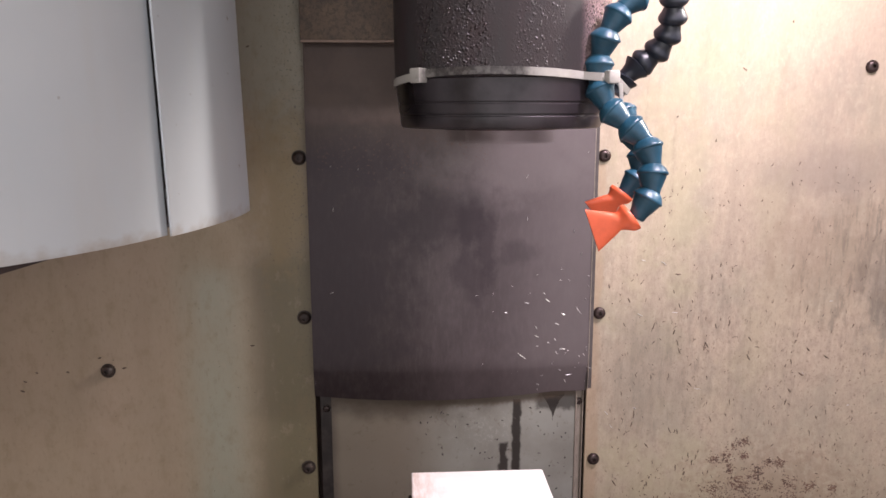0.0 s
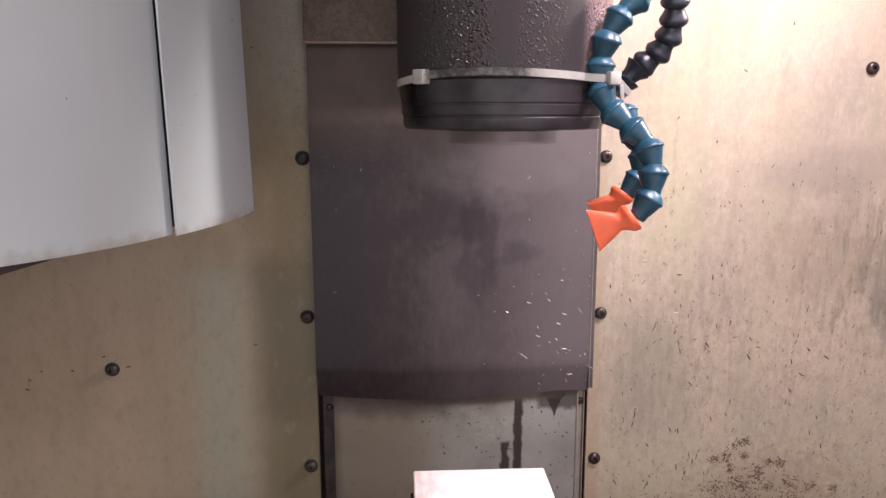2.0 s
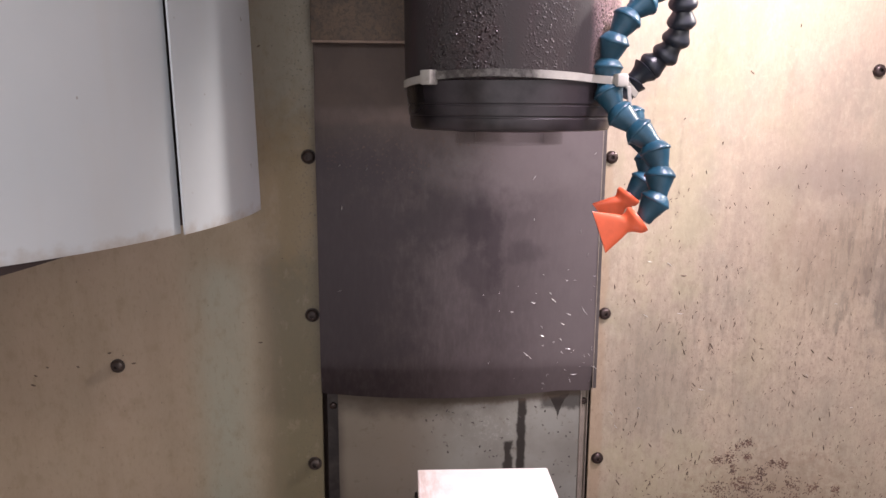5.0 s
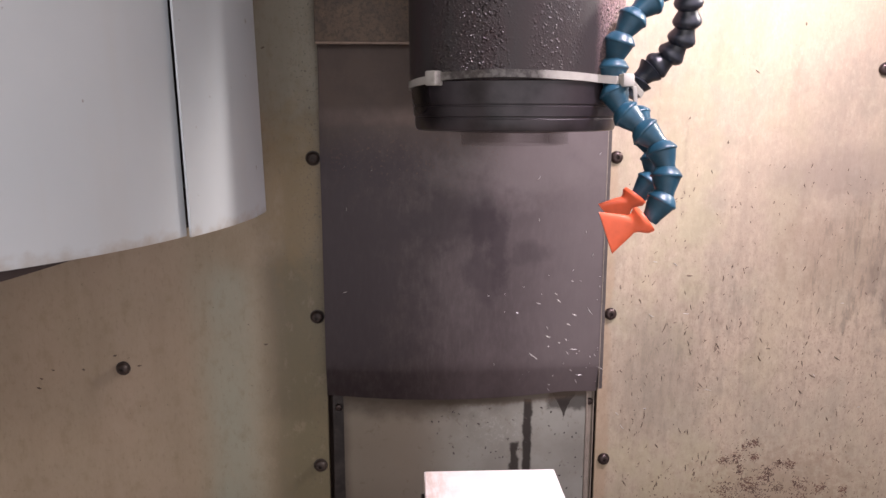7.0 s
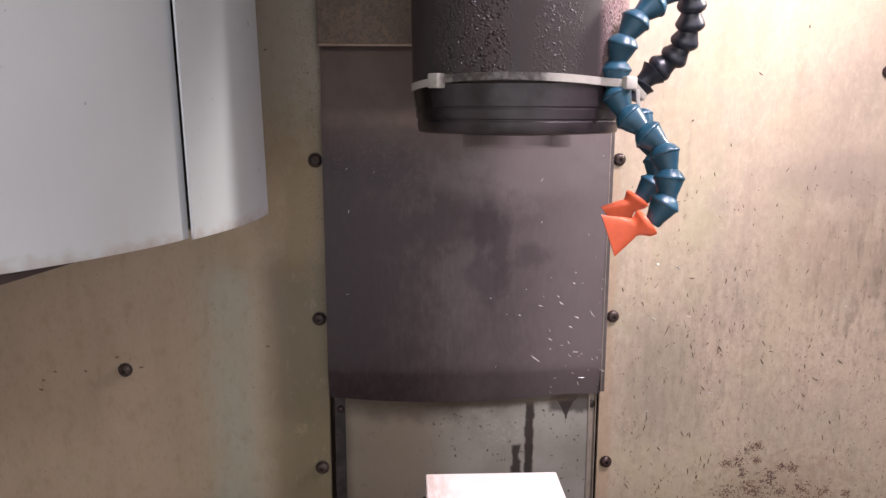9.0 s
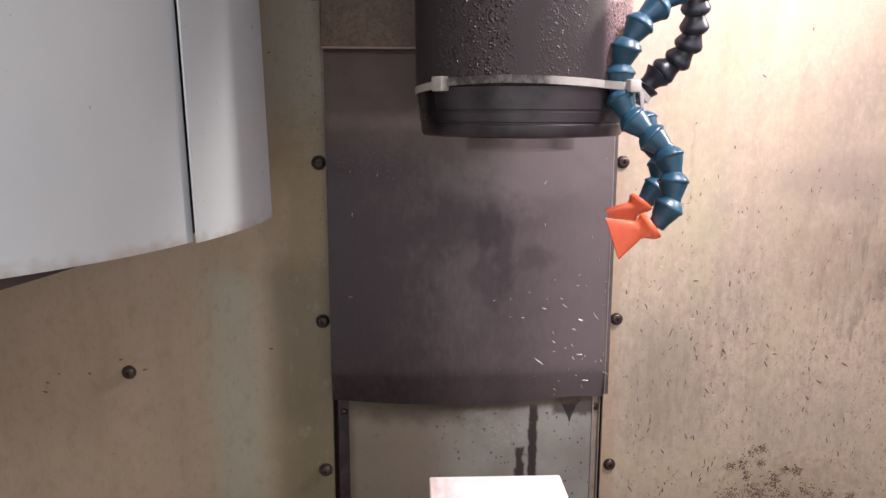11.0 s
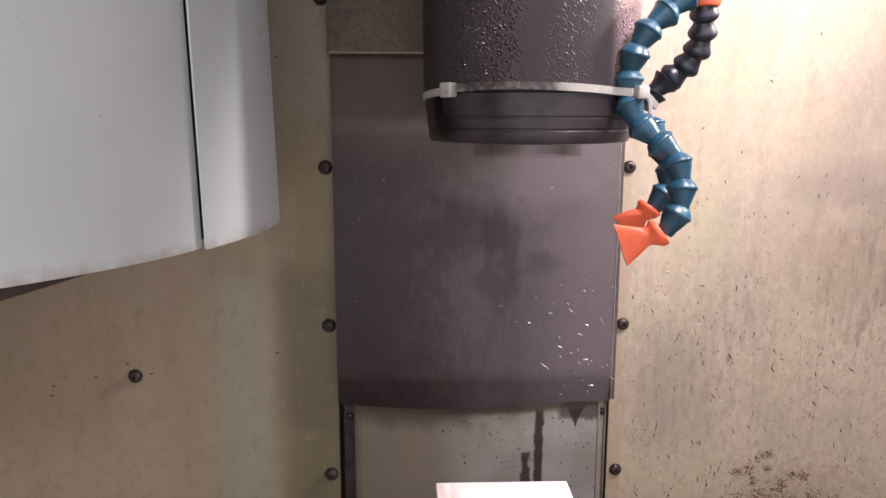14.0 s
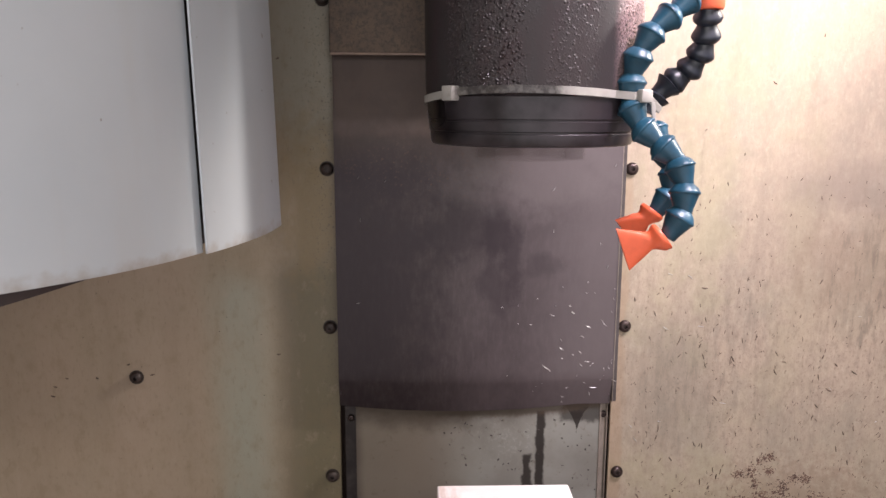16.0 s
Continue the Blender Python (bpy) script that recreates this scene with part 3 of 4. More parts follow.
def bolt_mesh(r, h, washer):
    """A button head with a hexagon socket, its axis along -y, its seat at y = 0."""
    bm = bmesh.new()
    base = 0.0009 if washer else 0.0
    rows = [(r * 0.96, base), (r, base + 0.0007)]
    rows += [(r * (0.40 + 0.60 * math.cos(a)), base + 0.0007 + (h - 0.0007) * math.sin(a)) for a in (0.35, 0.7, 1.05, 1.4, 1.57)]
    sides = 24
    rings = [[bm.verts.new((q * math.cos(2 * math.pi * i / sides), q * math.sin(2 * math.pi * i / sides), z)) for i in range(sides)] for q, z in rows]

    def hexagon(a):
        return r * 0.36 * math.cos(math.pi / 6) / math.cos((a % (math.pi / 3)) - math.pi / 6)

    for z in (base + h, base + h * 0.35):
        rings.append([bm.verts.new((hexagon(2 * math.pi * i / sides) * math.cos(2 * math.pi * i / sides),
                                    hexagon(2 * math.pi * i / sides) * math.sin(2 * math.pi * i / sides), z)) for i in range(sides)])
    for a, b in zip(rings, rings[1:]):
        for i in range(sides):
            bm.faces.new((a[i], a[(i + 1) % sides], b[(i + 1) % sides], b[i]))
    bm.faces.new(rings[-1])
    bm.faces.new(rings[0])
    bmesh.ops.rotate(bm, verts=bm.verts, cent=(0, 0, 0), matrix=Matrix.Rotation(radians(90), 3, "X"))
    return bm


def bolts():
    first = tagged(link("bolt", bolt_mesh(0.0058, 0.0042, False), MAT_BOLT, True), "dark button head bolt in the beige panel", "bolt", "panel bolts")
    first.location = (0.1358, 0, 0.9560)
    for x, z, turn in ((0.1361, 0.8124, 20), (0.1353, 0.6692, 41), (0.372, 1.033, 13)):
        copy_thing(first, pose(x, 0, z, 0, turn, 0))
    other = tagged(link("bolt", bolt_mesh(0.0057, 0.0046, True), MAT_DULL, True), "dark bolt with washer in the olive panel, its shade in the colour", "bolt", "panel bolts")
    bm = lathe([(0.0065, 0.0), (0.0065, 0.0008), (0.0045, 0.0010)], 28)
    bmesh.ops.rotate(bm, verts=bm.verts, cent=(0, 0, 0), matrix=Matrix.Rotation(radians(90), 3, "X"))
    part("washer", bm, MAT_DULL, other, "", True)
    other.location = (-0.1322, 0, 0.9556)
    for x, z, turn in ((-0.1325, 0.8126, 33), (-0.1336, 0.6680, 8), (-0.133, 1.098, 22), (-0.3092, 0.7660, 50)):
        copy_thing(other, pose(x, 0, z, 0, turn, 0))
    screw = tagged(link("screw", bolt_mesh(0.0034, 0.0026, False), MAT_BOLT, True), "small dark screw in the apron flange", "screw", "apron screws")
    screw.location = (-0.1155, 0.002, 0.7245)
    copy_thing(screw, pose(0.1198, 0, 0.7275, 0, 30, 0))


bolts()

# ---- spindle head ----
AXIS = Vector((0.0235, -0.150, 0.984))


def spindle_head():
    thing = tagged(empty("spindle_head", AXIS), "black textured spindle head with a stepped nose", "spindle head")
    sides = 96
    rows = [(0.0680, 0.030), (0.0700, 0.032), (0.0706, 0.036), (0.0712, 0.090), (0.0716, 0.36)]
    part("housing", lathe(rows, sides), MAT_CASTING, thing, "wet black textured casting", True)
    part("rear_casting", box(-0.060, 0.060, 0.02, 0.1308, 0.074, 0.36, 0.004), MAT_CASTING, thing)
    nose = [(0.0640, 0.0), (0.0660, 0.0006), (0.0668, 0.0022), (0.0674, 0.0075), (0.0670, 0.0080), (0.0670, 0.0088), (0.0679, 0.0094), (0.0686, 0.0150),
            (0.0681, 0.0154), (0.0681, 0.0162), (0.0688, 0.0168), (0.0699, 0.0300), (0.0660, 0.0304)]
    part("nose", lathe(nose, sides), MAT_NOSE, thing, "smooth black nose with turned grooves", True)
    ring = part("drive_ring", lathe([(0.0155, 0.004), (0.0160, -0.0012), (0.0385, -0.0012), (0.0400, 0.0), (0.0400, 0.004)], 64), MAT_SPINDLE, thing,
                "dark steel spindle face", True)
    for way in (1, -1):
        bm = box(0.0226, 0.0360, -0.0078, 0.0078, -0.0098, -0.0004, 0.0008)
        for v in bm.verts:
            v.co.x, v.co.y = way * v.co.x, way * v.co.y
        part("drive_key", bm, MAT_SPINDLE, ring, "dark steel drive key")
    return ring


DRIVE = spindle_head()


def on_head(angle, z, out=0.0):
    """A point on the head's side; the angle counts from the front towards +x."""
    r = 0.0708 + out
    return Vector((AXIS.x + r * math.sin(radians(angle)), AXIS.y - r * math.cos(radians(angle)), z))


def cable_tie():
    thing = tagged(empty("cable_tie", on_head(-50, 1.016)), "milky nylon cable tie strapping a hose to the head", "cable tie")
    base = Matrix.Translation(-thing.location)

    def strap(points, outs, width, thick, name="strap", label=""):
        bm = ribbon(points, outs, width, thick)
        bm.transform(base)
        return part(name, bm, MAT_TIE, thing, label, True)

    heights = ((-100, 1.0120), (-75, 1.0138), (-60, 1.0152), (-50, 1.0168), (-30, 1.0180), (-15, 1.0183), (0, 1.0179), (20, 1.0168), (36, 1.0157))
    pts, outs = [], []
    for i in range(35):
        a = -100 + 136 * i / 34
        z = float(np.interp(a, [h[0] for h in heights], [h[1] for h in heights]))
        pts.append(on_head(a, z, -0.0004))
        outs.append(on_head(a, z, 0.01) - on_head(a, z))
    # from the head's side over the hose and round it
    centre = Vector((0.0755, -0.2045, 1.0145))
    for a in (-90, -60, -30, 0, 25):
        d = Vector((math.cos(radians(a)), math.sin(radians(a)), 0))
        pts.append(centre + d * 0.0072)
        outs.append(d)
    strap(pts, outs, 0.0050, 0.0012)
    bm = box(-0.0105, 0.0105, -0.0006, 0.0006, -0.0022, 0.0022, 0.0004)
    bm.transform(base @ Matrix.Translation((0.0935, -0.1945, 1.0098)) @ Matrix.Rotation(radians(30), 4, "Y") @ Matrix.Rotation(radians(50), 4, "Z"))
    part("strap_end", bm, MAT_TIE, thing)
    bm = box(-0.0046, 0.0046, -0.0058, 0.0012, -0.0045, 0.0045, 0.0009)
    bm.transform(Matrix.Rotation(radians(-50), 4, "Z"))
    part("lock", bm, MAT_TIE, thing, "square ratchet head", True)
    bm = box(-0.0040, 0.0040, -0.0034, 0.0030, -0.0036, 0.0042, 0.0013)
    bm.transform(base @ Matrix.Translation((0.0815, -0.2125, 1.0142)) @ Matrix.Rotation(radians(18), 4, "Z"))
    part("lock", bm, MAT_TIE, thing, "yellowed ratchet head at the hose", True)
    bm = box(-0.0012, 0.0012, -0.0008, 0.0008, -0.0160, 0.0, 0.0004)
    bm.transform(base @ Matrix.Translation((0.0862, -0.2140, 1.0110)) @ Matrix.Rotation(radians(-6), 4, "Y"))
    part("tail", bm, MAT_TIE, thing)


cable_tie()

# ---- coolant hoses ----
PITCH = 0.0156


def segment_mesh(name, material, profile):
    bm = lathe(profile, 28)
    ob = link(name, bm, material, True)
    data = ob.data
    bpy.data.objects.remove(ob)
    return data


def hose(name, points, material, label, profile, back=False, other=None, swap=99, pitch=PITCH, thing=None):
    stations = smooth_path(points[::-1], pitch)[::-1]
    thing = thing or tagged(empty(name, stations[-1]), label, "coolant hose", "jointed coolant hoses")
    data = segment_mesh("segment", material, profile)
    second = segment_mesh("segment", material, other) if other else data
    for i, (a, b) in enumerate(zip(stations, stations[1:])):
        if back and i < swap:
            a, b = b, a
        seg = new("segment", data if i < swap else second)
        seg.parent = thing
        turn = (b - a).to_track_quat("Z", "Y").to_matrix().to_4x4()
        seg.matrix_basis = Matrix.Translation(a - thing.location) @ turn @ Matrix.Rotation(0.7 * i, 4, "Z")
    return thing


def nozzle(thing, start, lip, across, material, collar=0.0090, neck=0.0056, tilt=17.0):
    """A round collar that narrows to a neck and then fans out to a thin wide lip."""
    start, lip, across = Vector(start) - thing.location, Vector(lip) - thing.location, Vector(across)
    way = (lip - start).normalized()
    half = across.length / 2
    wide = (across - way * across.dot(way)).normalized()
    deep = way.cross(wide)
    rows = [(0.0, collar * 0.96, collar * 0.96), (0.02, collar, collar), (0.10, collar, collar), (0.14, collar * 0.97, collar * 0.97), (0.20, collar * 0.55 + neck * 0.45, collar * 0.55 + neck * 0.45),
            (0.28, neck * 1.08, neck), (0.37, neck, neck * 0.9)]
    rows += [(t, neck + (half - neck) * (t - 0.37) / 0.63, 0.0044 - 0.0027 * (t - 0.37) / 0.63) for t in (0.48, 0.62, 0.80, 0.94, 1.0)]
    sections = []
    for t, w, h in rows:
        c = start + (lip - start) * t
        lean = radians(tilt) * max(0.0, 1 - t / 0.37)
        broad = wide * math.cos(lean) - way * math.sin(lean)
        ring = []
        for i in range(32):
            a = 2 * math.pi * i / 32
            ca, sa = math.cos(a), math.sin(a)
            k = 1.0 if t < 0.4 else 0.55
            ring.append(c + broad * (w * math.copysign(abs(ca) ** k, ca)) + deep * (h * math.copysign(abs(sa) ** k, sa)))
        sections.append(ring)
    part("nozzle", loft(sections), material, thing, "orange flared flat nozzle", True)


ROUND = [(0.0040, -0.0022), (0.0062, -0.0006), (0.0076, 0.0008), (0.0084, 0.0022), (0.0090, 0.0030), (0.0093, 0.0036), (0.0092, 0.0044), (0.0085, 0.0049),
         (0.0083, 0.0054), (0.0077, 0.0074), (0.0066, 0.0106), (0.0055, 0.0136), (0.0051, 0.0162), (0.0045, 0.0175)]
BULGE = [(0.0040, -0.0020), (0.0068, -0.0004), (0.0084, 0.0012), (0.0091, 0.0030), (0.0088, 0.0045), (0.0074, 0.0070), (0.0062, 0.0095), (0.0055, 0.0118)]
SHARP = [(0.0040, -0.0015), (0.0075, 0.0000), (0.0093, 0.0008), (0.0090, 0.0014), (0.0066, 0.0050), (0.0056, 0.0085), (0.0055, 0.0116)]

HOSE_A = [(0.124, -0.195, 1.082), (0.110, -0.198, 1.072), (0.096, -0.203, 1.060), (0.083, -0.205, 1.049), (0.078, -0.205, 1.034), (0.075, -0.203, 1.021), (0.076, -0.206, 1.006),
          (0.083, -0.212, 0.993), (0.093, -0.217, 0.985), (0.1025, -0.222, 0.974), (0.1045, -0.226, 0.958), (0.1025, -0.228, 0.945), (0.0955, -0.228, 0.9340)]
HOSE_B = [(0.1245, -0.190, 1.070), (0.125, -0.188, 1.064), (0.1265, -0.184, 1.050), (0.1235, -0.180, 1.038), (0.1165, -0.176, 1.0285), (0.1035, -0.174, 1.0195),
          (0.095, -0.174, 1.006), (0.099, -0.182, 0.990), (0.1075, -0.190, 0.973), (0.1085, -0.193, 0.960), (0.1045, -0.194, 0.950), (0.0975, -0.194, 0.943)]


def hoses():
    a = hose("coolant_hose", HOSE_A, MAT_BLUE, "blue jointed coolant hose with an orange flat nozzle", ROUND)
    nozzle(a, (0.0925, -0.2280, 0.9335), (0.0690, -0.2262, 0.9250), (0.010, 0.0, -0.0250), MAT_ORANGE, 0.0088)
    b = hose("coolant_hose", HOSE_B[:7], MAT_NAVY, "blue jointed coolant hose, its oily upper part darkened as backlit, with an orange nozzle", BULGE, True, SHARP, 5, 0.0112)
    hose("coolant_hose", HOSE_B[6:], MAT_BLUE, "", ROUND, thing=b)
    nozzle(b, (0.0962, -0.1940, 0.9442), (0.0792, -0.1945, 0.9296), (0.0090, 0.004, -0.0220), MAT_ORANGE, 0.0080, 0.0054, 12.0)
    bm = lathe([(0.0050, 0.0), (0.0088, 0.0006), (0.0096, 0.002), (0.0096, 0.010), (0.0086, 0.018), (0.0060, 0.020)], 28)
    part("coupling", bm, MAT_ORANGE, b, "orange coupling", True).location = Vector((0.1247, -0.1892, 1.0662)) - b.location


hoses()

# ---- tool carousel cover ----
DRUM = Vector((-0.391, -0.175, 0.0))


def drum_sheet(a0, a1, r, z0, z1, thick, steps, wave=0.0, bow=0.0):
    """A piece of an upright drum's wall between two angles from +x."""
    bm = bmesh.new()
    grid = []
    for i in range(steps + 1):
        a = radians(a0 + (a1 - a0) * i / steps)
        n = Vector((math.cos(a), math.sin(a), 0))
        dent = -wave * math.sin(2 * math.pi * (i / steps + 0.02))
        dent -= bow * max(0.0, 1 - (a1 - (a0 + (a1 - a0) * i / steps)) / 8.0) ** 2
        rows = []
        for z, rr in ((z0, r), (z1, r), (z1, r - thick), (z0, r - thick)):
            rows.append(bm.verts.new(DRUM + n * (rr + dent) + Vector((0, 0, z))))
        grid.append(rows)
    for a, b in zip(grid, grid[1:]):
        for k in range(4):
            bm.faces.new((a[k], a[(k + 1) % 4], b[(k + 1) % 4], b[k]))
    bm.faces.new(grid[0])
    bm.faces.new(grid[-1])
    sharp = [e for e in bm.edges if abs(e.calc_face_angle(0)) > 1.0]
    bmesh.ops.bevel(bm, geom=sharp, offset=min(thick * 0.3, 0.0006), segments=2, affect="EDGES")
    return bm


def carousel_cover():
    thing = tagged(empty("tool_carousel_cover"), "grey-white enamelled sheet cover round the tool carousel", "machine cover")
    part("drum_sheet", drum_sheet(-160, -22.6, 0.2462, 0.932, 1.50, 0.0016, 137, bow=0.0013), MAT_SHEET, thing, smooth=True)
    part("overlap_flap", drum_sheet(-23.2, 0.0, 0.2500, 0.932, 1.50, 0.0013, 40, 0.0002), MAT_SHEET, thing, "overlapping curved end flap", True)
    # a dark sheet added inside the drum, so the seam's gap looks shaded
    part("gap_backing", drum_sheet(-160, 150, 0.2330, 0.955, 1.50, 0.0016, 150), MAT_DARK, thing, "dark sheet added inside, so that the seam's gap looks shaded", True)
    lean = Vector((-0.15, -0.20, 0.932))
    thing.matrix_basis = Matrix.Translation(lean) @ Matrix.Rotation(radians(-1.3), 4, "Y") @ Matrix.Translation(-lean)
    disc = lathe([(0.06, 0.0), (0.231, 0.0), (0.233, 0.002), (0.233, 0.016), (0.228, 0.018), (0.06, 0.018)], 120)
    ob = tagged(link("tool_carousel", disc, MAT_DARK, True), "brown-black oily tool carousel inside its cover", "tool carousel")
    ob.location = DRUM + Vector((0, 0, 0.9325))
    # a dark skirt that hangs lower and lower round the drum, shaped to fit the camera's view
    bm = bmesh.new()
    rows = []
    for i in range(41):
        a = -32 - 55 * i / 40
        low = max(0.900, 0.9335 - 0.00066 * max(0.0, -33.0 - a))
        n = Vector((math.cos(radians(a)), math.sin(radians(a)), 0))
        rows.append([n * 0.2425 + Vector((0, 0, low - 0.9325)), n * 0.2425 + Vector((0, 0, 0.03)), n * 0.239 + Vector((0, 0, 0.03)), n * 0.239 + Vector((0, 0, low - 0.9325))])
    part("skirt", loft(rows, bm), MAT_DARK, ob)


carousel_cover()

# ---- table and workpiece ----
tagged(link("machine_table", box(-0.45, 0.65, -0.36, -0.07, 0.50, 0.60, 0.004), MAT_TABLE), "worn cast iron machine table", "machine table", kind="structure")


def workpiece():
    bm = box(-0.0390, 0.0560, -0.300, -0.1585, 0.600, 0.7400, 0.0012)
    thing = tagged(link("aluminium_block", bm, MAT_ALU), "bare machined aluminium block standing on the table", "workpiece")
    # a dark sheet added to stand in for the block's dark left face
    part("dark_side_face", box(-0.0412, -0.0391, -0.295, -0.1780, 0.600, 0.7330, 0.0006), MAT_BOLT, thing, "thin dark sheet standing in for its left side face")


workpiece()

# ---- chips and grit ----


def sliver(bm, x, y, z, length, width, turn, rng, lift=0.0006):
    """A short bent splinter lying on an upright sheet that faces -y."""
    c, s = math.cos(turn), math.sin(turn)
    bend = rng.uniform(-0.35, 0.35) * length
    rows = []
    for k, w in ((-0.5, 0.35), (0.0, 1.0), (0.5, 0.45)):
        u, v = k * length, bend * (0.25 - k * k)
        px, pz = x + u * c - v * s, z + u * s + v * c
        h = w * width / 2
        out = y - lift * (0.6 + rng.random())
        rows.append([bm.verts.new(p) for p in ((px - h * -s, y, pz - h * c), (px, out, pz), (px + h * -s, y, pz + h * c))])
    for a, b in zip(rows, rows[1:]):
        for i in range(2):
            bm.faces.new((a[i], a[i + 1], b[i + 1], b[i]))
        bm.faces.new((a[2], a[0], b[0], b[2]))


# x, z, length and slant of the chips that stand out
COVER_CHIPS = [
    (0.0623, 0.7776, 0.0072, -0.65), (0.0657, 0.7749, 0.0030, -0.80), (0.0501, 0.7562, 0.0054, -0.94), (0.0775, 0.7496, 0.0062, -0.68), (0.1247, 0.7647, 0.0060, -0.48),
    (0.1064, 0.7576, 0.0057, -0.01), (0.1006, 0.7825, 0.0041, -0.01), (0.0762, 0.7950, 0.0043, -0.53), (0.0755, 0.8033, 0.0031, -1.03), (0.0944, 0.8062, 0.0040, -0.42),
    (0.1000, 0.8152, 0.0045, -0.37), (0.0931, 0.7919, 0.0034, -0.90), (0.0945, 0.7796, 0.0035, -0.90), (0.0855, 0.8284, 0.0045, -0.63), (0.0670, 0.8262, 0.0042, -0.26),
    (0.0480, 0.8177, 0.0026, -0.21), (0.0969, 0.8465, 0.0021, -0.25), (0.0825, 0.8347, 0.0026, -0.65), (0.1140, 0.8187, 0.0084, -0.95), (0.0587, 0.7631, 0.0030, -0.80),
    (0.0782, 0.7439, 0.0037, -1.11), (0.1154, 0.7759, 0.0024, -1.09), (0.1197, 0.7772, 0.0032, -1.02), (0.1035, 0.7520, 0.0052, -1.23),
]
DARK_CHIPS = [
    (0.1446, 0.8375, 0.0043, -1.40), (0.1634, 0.8240, 0.0049, -1.08), (0.2112, 0.8179, 0.0050, -1.30), (0.1872, 0.7979, 0.0092, 1.21), (0.2074, 0.7928, 0.0047, 1.17),
    (0.2110, 0.7824, 0.0058, -1.23), (0.2134, 0.7744, 0.0066, -1.18), (0.2398, 0.8450, 0.0058, -1.59), (0.2466, 0.7981, 0.0051, -1.29), (0.2595, 0.7999, 0.0049, 1.07),
    (0.2367, 0.7782, 0.0089, 1.40), (0.2390, 0.7799, 0.0063, -1.07), (0.2083, 0.8479, 0.0053, -0.11), (0.2797, 0.7852, 0.0046, -1.00), (0.2798, 0.7672, 0.0064, -1.06),
    (0.3237, 0.7814, 0.0043, 1.13), (0.3372, 0.7738, 0.0045, -0.84), (0.3550, 0.7661, 0.0071, -0.60), (0.3214, 0.7620, 0.0051, -1.38), (0.3153, 0.8533, 0.0048, 1.08),
    (0.2874, 0.7768, 0.0044, -0.14), (0.1875, 0.7489, 0.0045, -1.52), (0.2249, 0.7417, 0.0061, -0.84), (0.2407, 0.7480, 0.0040, -1.37),
]
LOW_CHIPS = [
    (0.2466, 0.7061, 0.0054, -1.30), (0.2647, 0.7229, 0.0052, -1.39), (0.2081, 0.6961, 0.0065, -1.08), (0.2153, 0.6946, 0.0052, -1.41), (0.1861, 0.6812, 0.0050, -0.94),
    (0.1724, 0.7126, 0.0079, -1.59), (0.1708, 0.7027, 0.0053, 1.31), (0.2279, 0.6698, 0.0059, -1.41), (0.2349, 0.6677, 0.0053, 1.43), (0.2316, 0.6625, 0.0052, -1.61),
    (0.2503, 0.6645, 0.0053, -1.40), (0.2550, 0.6647, 0.0061, -1.32), (0.2157, 0.6575, 0.0064, -1.51), (0.2240, 0.6518, 0.0038, 1.18), (0.1882, 0.6419, 0.0048, -1.40),
    (0.1562, 0.6431, 0.0072, -0.96), (0.3221, 0.7334, 0.0054, -0.83), (0.3321, 0.7493, 0.0067, -0.54), (0.3190, 0.7215, 0.0052, 1.34), (0.3508, 0.7056, 0.0045, -1.10),
    (0.3600, 0.7107, 0.0052, -1.47), (0.3575, 0.6760, 0.0054, -1.37), (0.3451, 0.6899, 0.0059, -1.38), (0.3326, 0.8134, 0.0067, 1.34),
]
BRIGHT_CHIPS = [
    (0.1940, 0.8583, 0.0054, -0.63), (0.1756, 0.8610, 0.0044, -0.25), (0.1744, 0.8102, 0.0056, -0.51), (0.2068, 0.8115, 0.0054, -0.11), (0.1729, 0.7191, 0.0033, -0.19),
    (0.2322, 0.7372, 0.0062, -0.20), (0.1516, 0.7013, 0.0053, -0.87), (0.3545, 0.8202, 0.0032, -0.01), (0.3806, 0.7172, 0.0028, 0.19), (0.1461, 0.7147, 0.0048, -0.79),
    (0.3337, 0.7501, 0.0037, -0.86),
]
CLUMPS = [
    (0.274, 0.679, 0.0050), (0.266, 0.667, 0.0050), (0.269, 0.654, 0.0040), (0.253, 0.635, 0.0070), (0.277, 0.641, 0.0060),
    (0.283, 0.683, 0.0030), (0.282, 0.667, 0.0030), (0.296, 0.652, 0.0050), (0.296, 0.645, 0.0070), (0.309, 0.635, 0.0040),
    (0.283, 0.635, 0.0060), (0.319, 0.659, 0.0040), (0.308, 0.661, 0.0035), (0.330, 0.636, 0.0080), (0.350, 0.633, 0.0050),
    (0.374, 0.631, 0.0030), (0.253, 0.665, 0.0040), (0.264, 0.623, 0.0100), (0.292, 0.621, 0.0100), (0.332, 0.620, 0.0090),
]


def cover_face(z):
    """How far out the way cover's front lies, its turned-in lip included."""
    return float(np.interp(z, (0.7405, 0.747, 0.760, 0.7645, 0.7685, 0.82, 0.96), (-0.0076, -0.0093, -0.0119, -0.0129, -0.0134, -0.0130, -0.0137)))


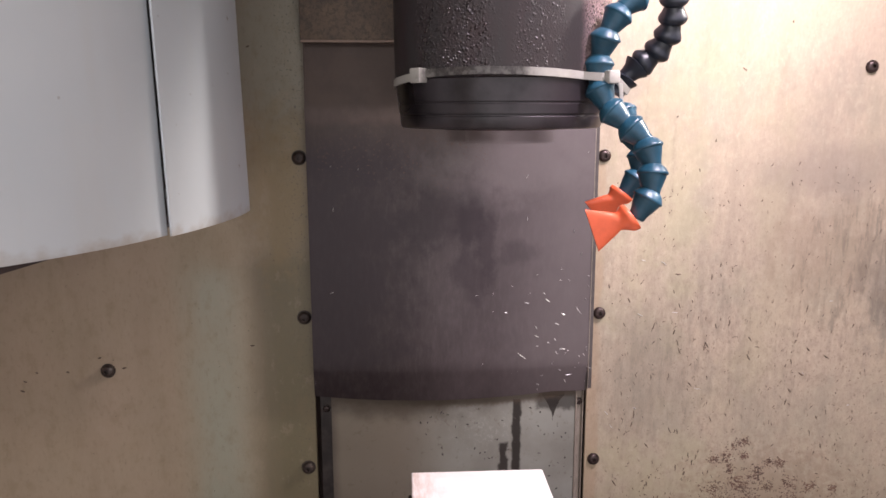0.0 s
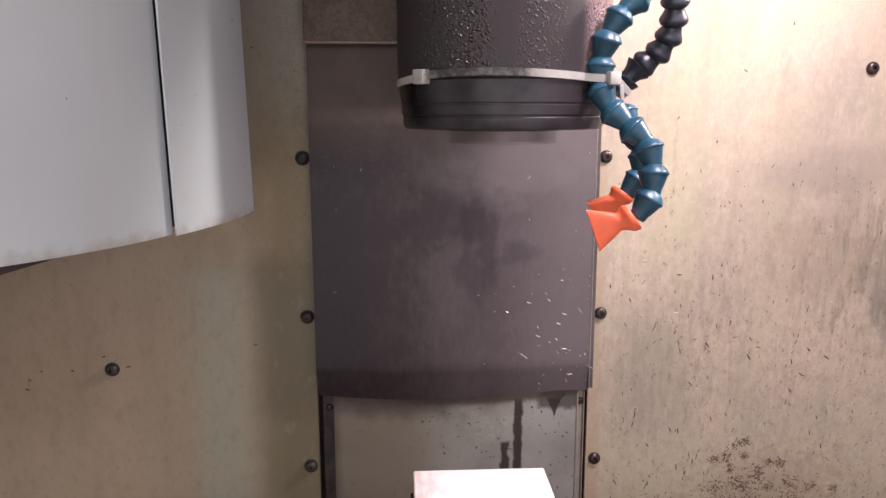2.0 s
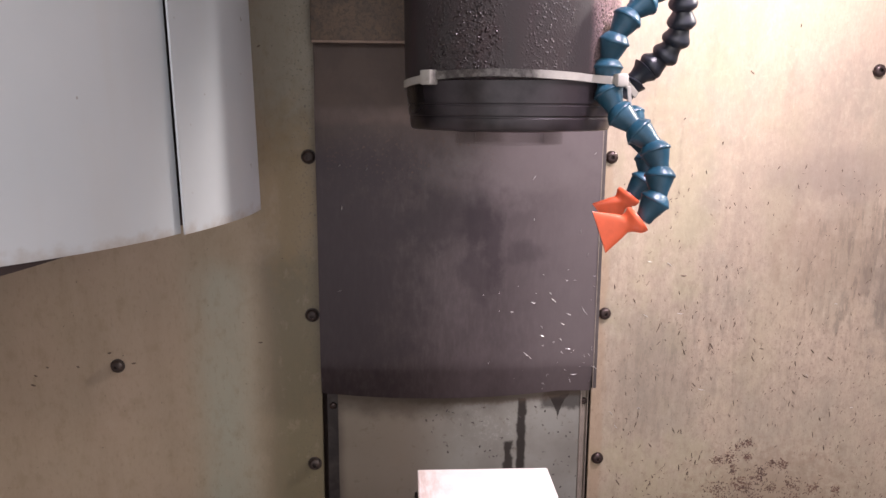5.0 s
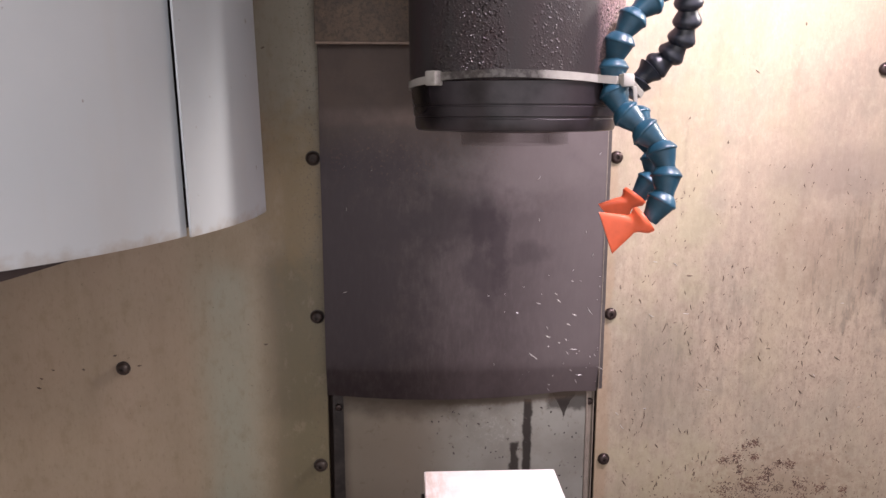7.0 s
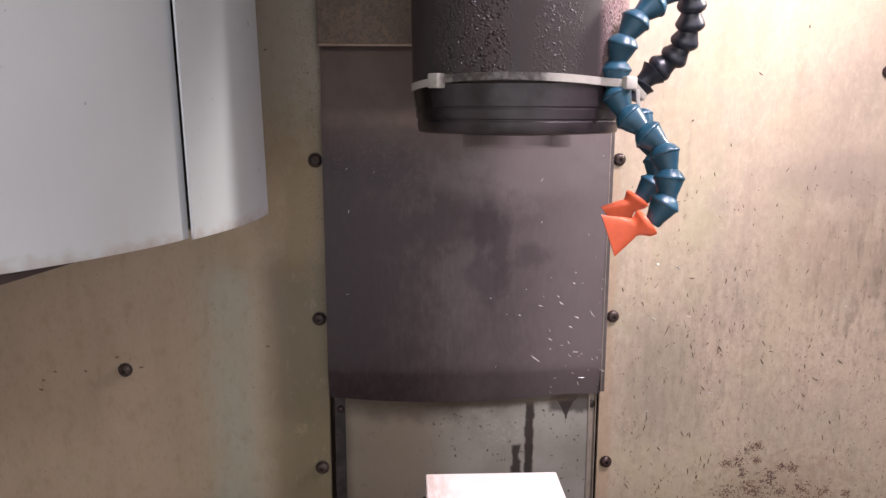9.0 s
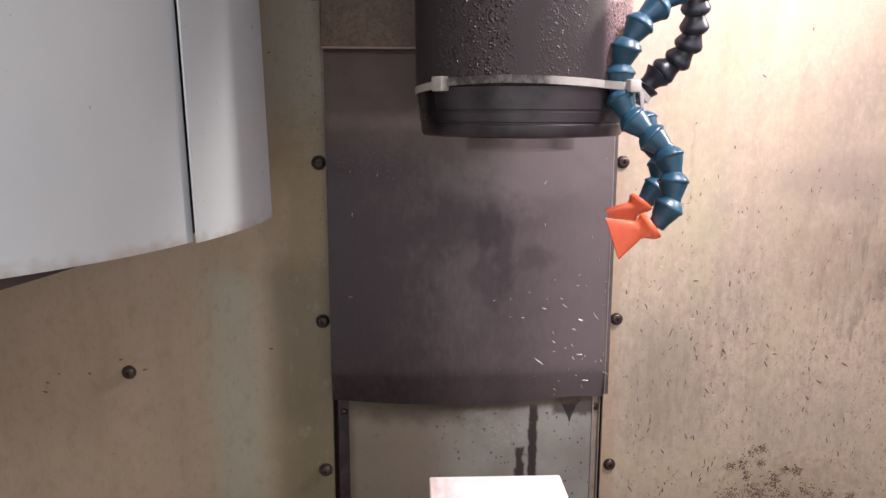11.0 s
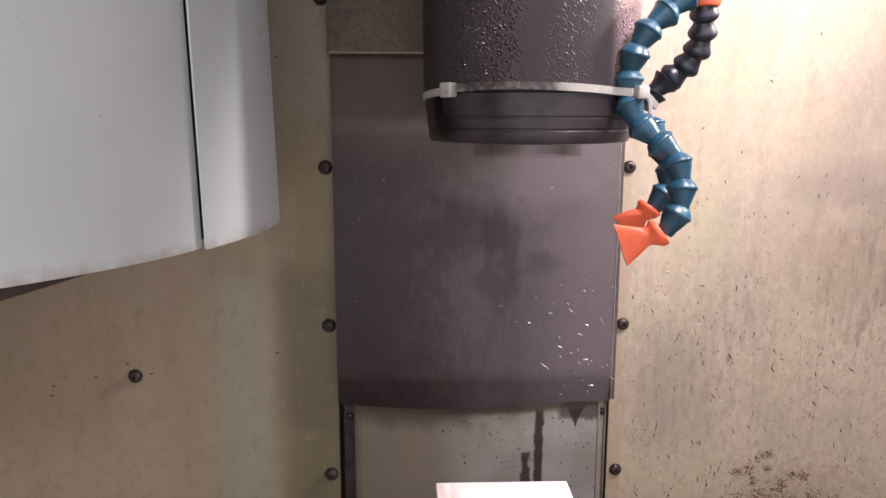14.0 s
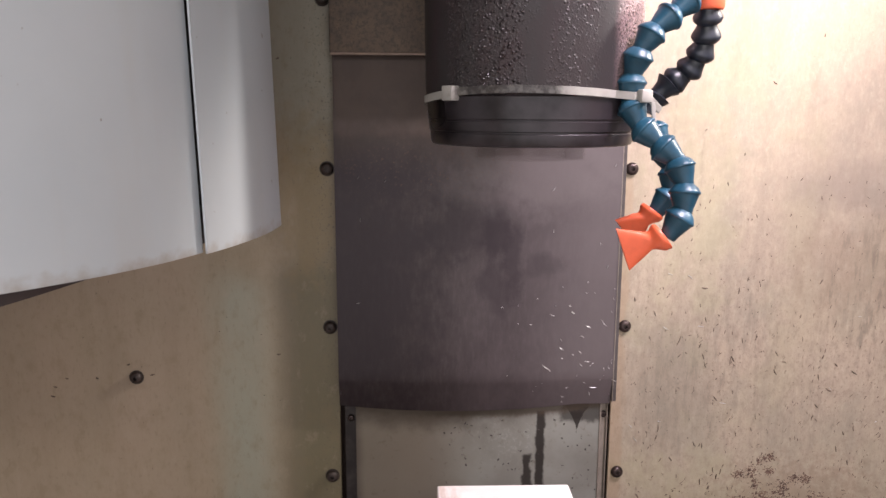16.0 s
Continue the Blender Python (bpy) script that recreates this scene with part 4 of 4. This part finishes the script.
def cover_chips():
    rng = random.Random(4)
    bm = bmesh.new()
    for x, z, length, turn in COVER_CHIPS:
        sliver(bm, x, cover_face(z), z, length, 0.00062, turn, rng, 0.00025)
    for x, z in ((-0.104, 0.949), (-0.081, 0.946), (-0.103, 0.912), (0.065, 0.939), (0.066, 0.902), (0.118, 0.96), (0.108, 0.891), (0.115, 0.87), (-0.106, 0.838), (-0.028, 0.747)):
        sliver(bm, x, cover_face(z), z, rng.uniform(0.0022, 0.0042), 0.0006, rng.choice((-0.9, 1.0, 0.1, 1.5)) + rng.uniform(-0.2, 0.2), rng, 0.0003)
    for _ in range(26):
        x, z = min(0.122, rng.gauss(0.085, 0.03)), rng.uniform(0.75, 0.86)
        sliver(bm, x, cover_face(z), z, rng.uniform(0.0008, 0.0020), 0.0004, rng.uniform(0, 3.1), rng)
    tagged(link("metal_chips", bm, MAT_CHIP), "bright metal chips stuck to the way cover", "metal chips", kind="stuff")


def panel_chips():
    rng = random.Random(9)
    bm, shine, rusty = bmesh.new(), bmesh.new(), bmesh.new()
    for x, z, length, turn in DARK_CHIPS + LOW_CHIPS:
        sliver(bm, x, 0, z, length, rng.uniform(0.0008, 0.0015), turn, rng)
    for x, z in ((0.223, 0.943), (0.298, 1.071), (0.258, 1.031), (0.2, 0.99), (0.236, 0.969), (0.205, 0.832)):
        sliver(bm, x, 0, z, rng.uniform(0.002, 0.004), 0.0009, rng.gauss(1.4, 0.6), rng)
    for _ in range(680):
        z = 0.62 + 0.33 * rng.random() ** 1.7
        sliver(bm, rng.uniform(0.145, 0.44), 0, z, 0.0012 + 0.0036 * rng.random() ** 1.7, rng.uniform(0.0004, 0.0011), rng.gauss(1.4, 0.6), rng, 0.0002)
    for cx, cz, r in CLUMPS:
        for _ in range(int(24 + 9000 * r)):
            x, z = rng.gauss(cx, r * 0.75), rng.gauss(cz, r * 0.65)
            sliver(rusty if rng.random() < 0.88 else bm, x, 0, z, 0.0006 + 0.0026 * rng.random() ** 2, rng.uniform(0.0005, 0.0016), rng.uniform(0, 3.1), rng, 0.0002)
    for x, z, length, turn in BRIGHT_CHIPS:
        sliver(shine, x, -0.0004, z, length, 0.0007, turn, rng, 0.0003)
    tagged(link("metal_chips", bm, MAT_RUSTCHIP), "dull brown chips and grit stuck to the beige panel", "metal chips", kind="stuff")
    tagged(link("grit", rusty, MAT_CLUMP), "rust-brown grit in clumps low on the beige panel", "grit", kind="stuff")
    tagged(link("metal_chips", shine, MAT_CHIP), "bright metal chips stuck to the beige panel", "metal chips", kind="stuff")


def olive_panel_grit():
    rng = random.Random(12)
    bm = bmesh.new()
    for x, z in ((-0.316, 0.778), (-0.295, 0.768), (-0.345, 0.765), (-0.383, 0.757), (-0.386, 0.748), (-0.372, 0.765), (-0.180, 0.787), (-0.200, 0.905), (-0.172, 1.049)):
        sliver(bm, x, 0, z, rng.uniform(0.0025, 0.0045), rng.uniform(0.0012, 0.002), rng.uniform(-0.4, 0.6), rng, 0.0004)
    for _ in range(60):
        sliver(bm, rng.uniform(-0.42, -0.135), 0, rng.uniform(0.63, 1.08), rng.uniform(0.0008, 0.002), 0.0006, rng.uniform(0, 3.1), rng, 0.0003)
    tagged(link("grit", bm, MAT_RUSTCHIP), "brown grit stuck to the olive panel", "grit", kind="stuff")


def apron_grit():
    rng = random.Random(15)
    bm = bmesh.new()
    for _ in range(70):
        sliver(bm, rng.uniform(-0.03, 0.114), -0.0040, rng.uniform(0.63, 0.725), rng.uniform(0.0006, 0.0030), rng.uniform(0.0005, 0.0018), rng.uniform(0, 3.1), rng, 0.0003)
    tagged(link("grit", bm, MAT_FLANGE), "dark grit stuck to the apron", "grit", kind="stuff")


cover_chips()
panel_chips()
olive_panel_grit()
apron_grit()


# ---- what moves ----
def spin_rate(t):
    """Degrees of turn in a thirtieth of a second."""
    if t < 13.36 or t > 13.72:
        return 85.0
    if t < 13.45:
        return 85.0 + (1.2 - 85.0) * (t - 13.36) / 0.09
    if t < 13.62:
        return 1.2
    return 1.2 + (85.0 - 1.2) * (t - 13.62) / 0.10


def motions():
    # the spindle runs, halts for a moment, and runs again
    turned = [0.0]
    for n in range(480):
        turned.append(turned[-1] - spin_rate((n + 0.5) / 30))
    halt = turned[405]
    walk(DRIVE, [(n / 30, pose(0, 0, 0, 0, 0, a - halt - 60.0)) for n, a in enumerate(turned)])


motions()
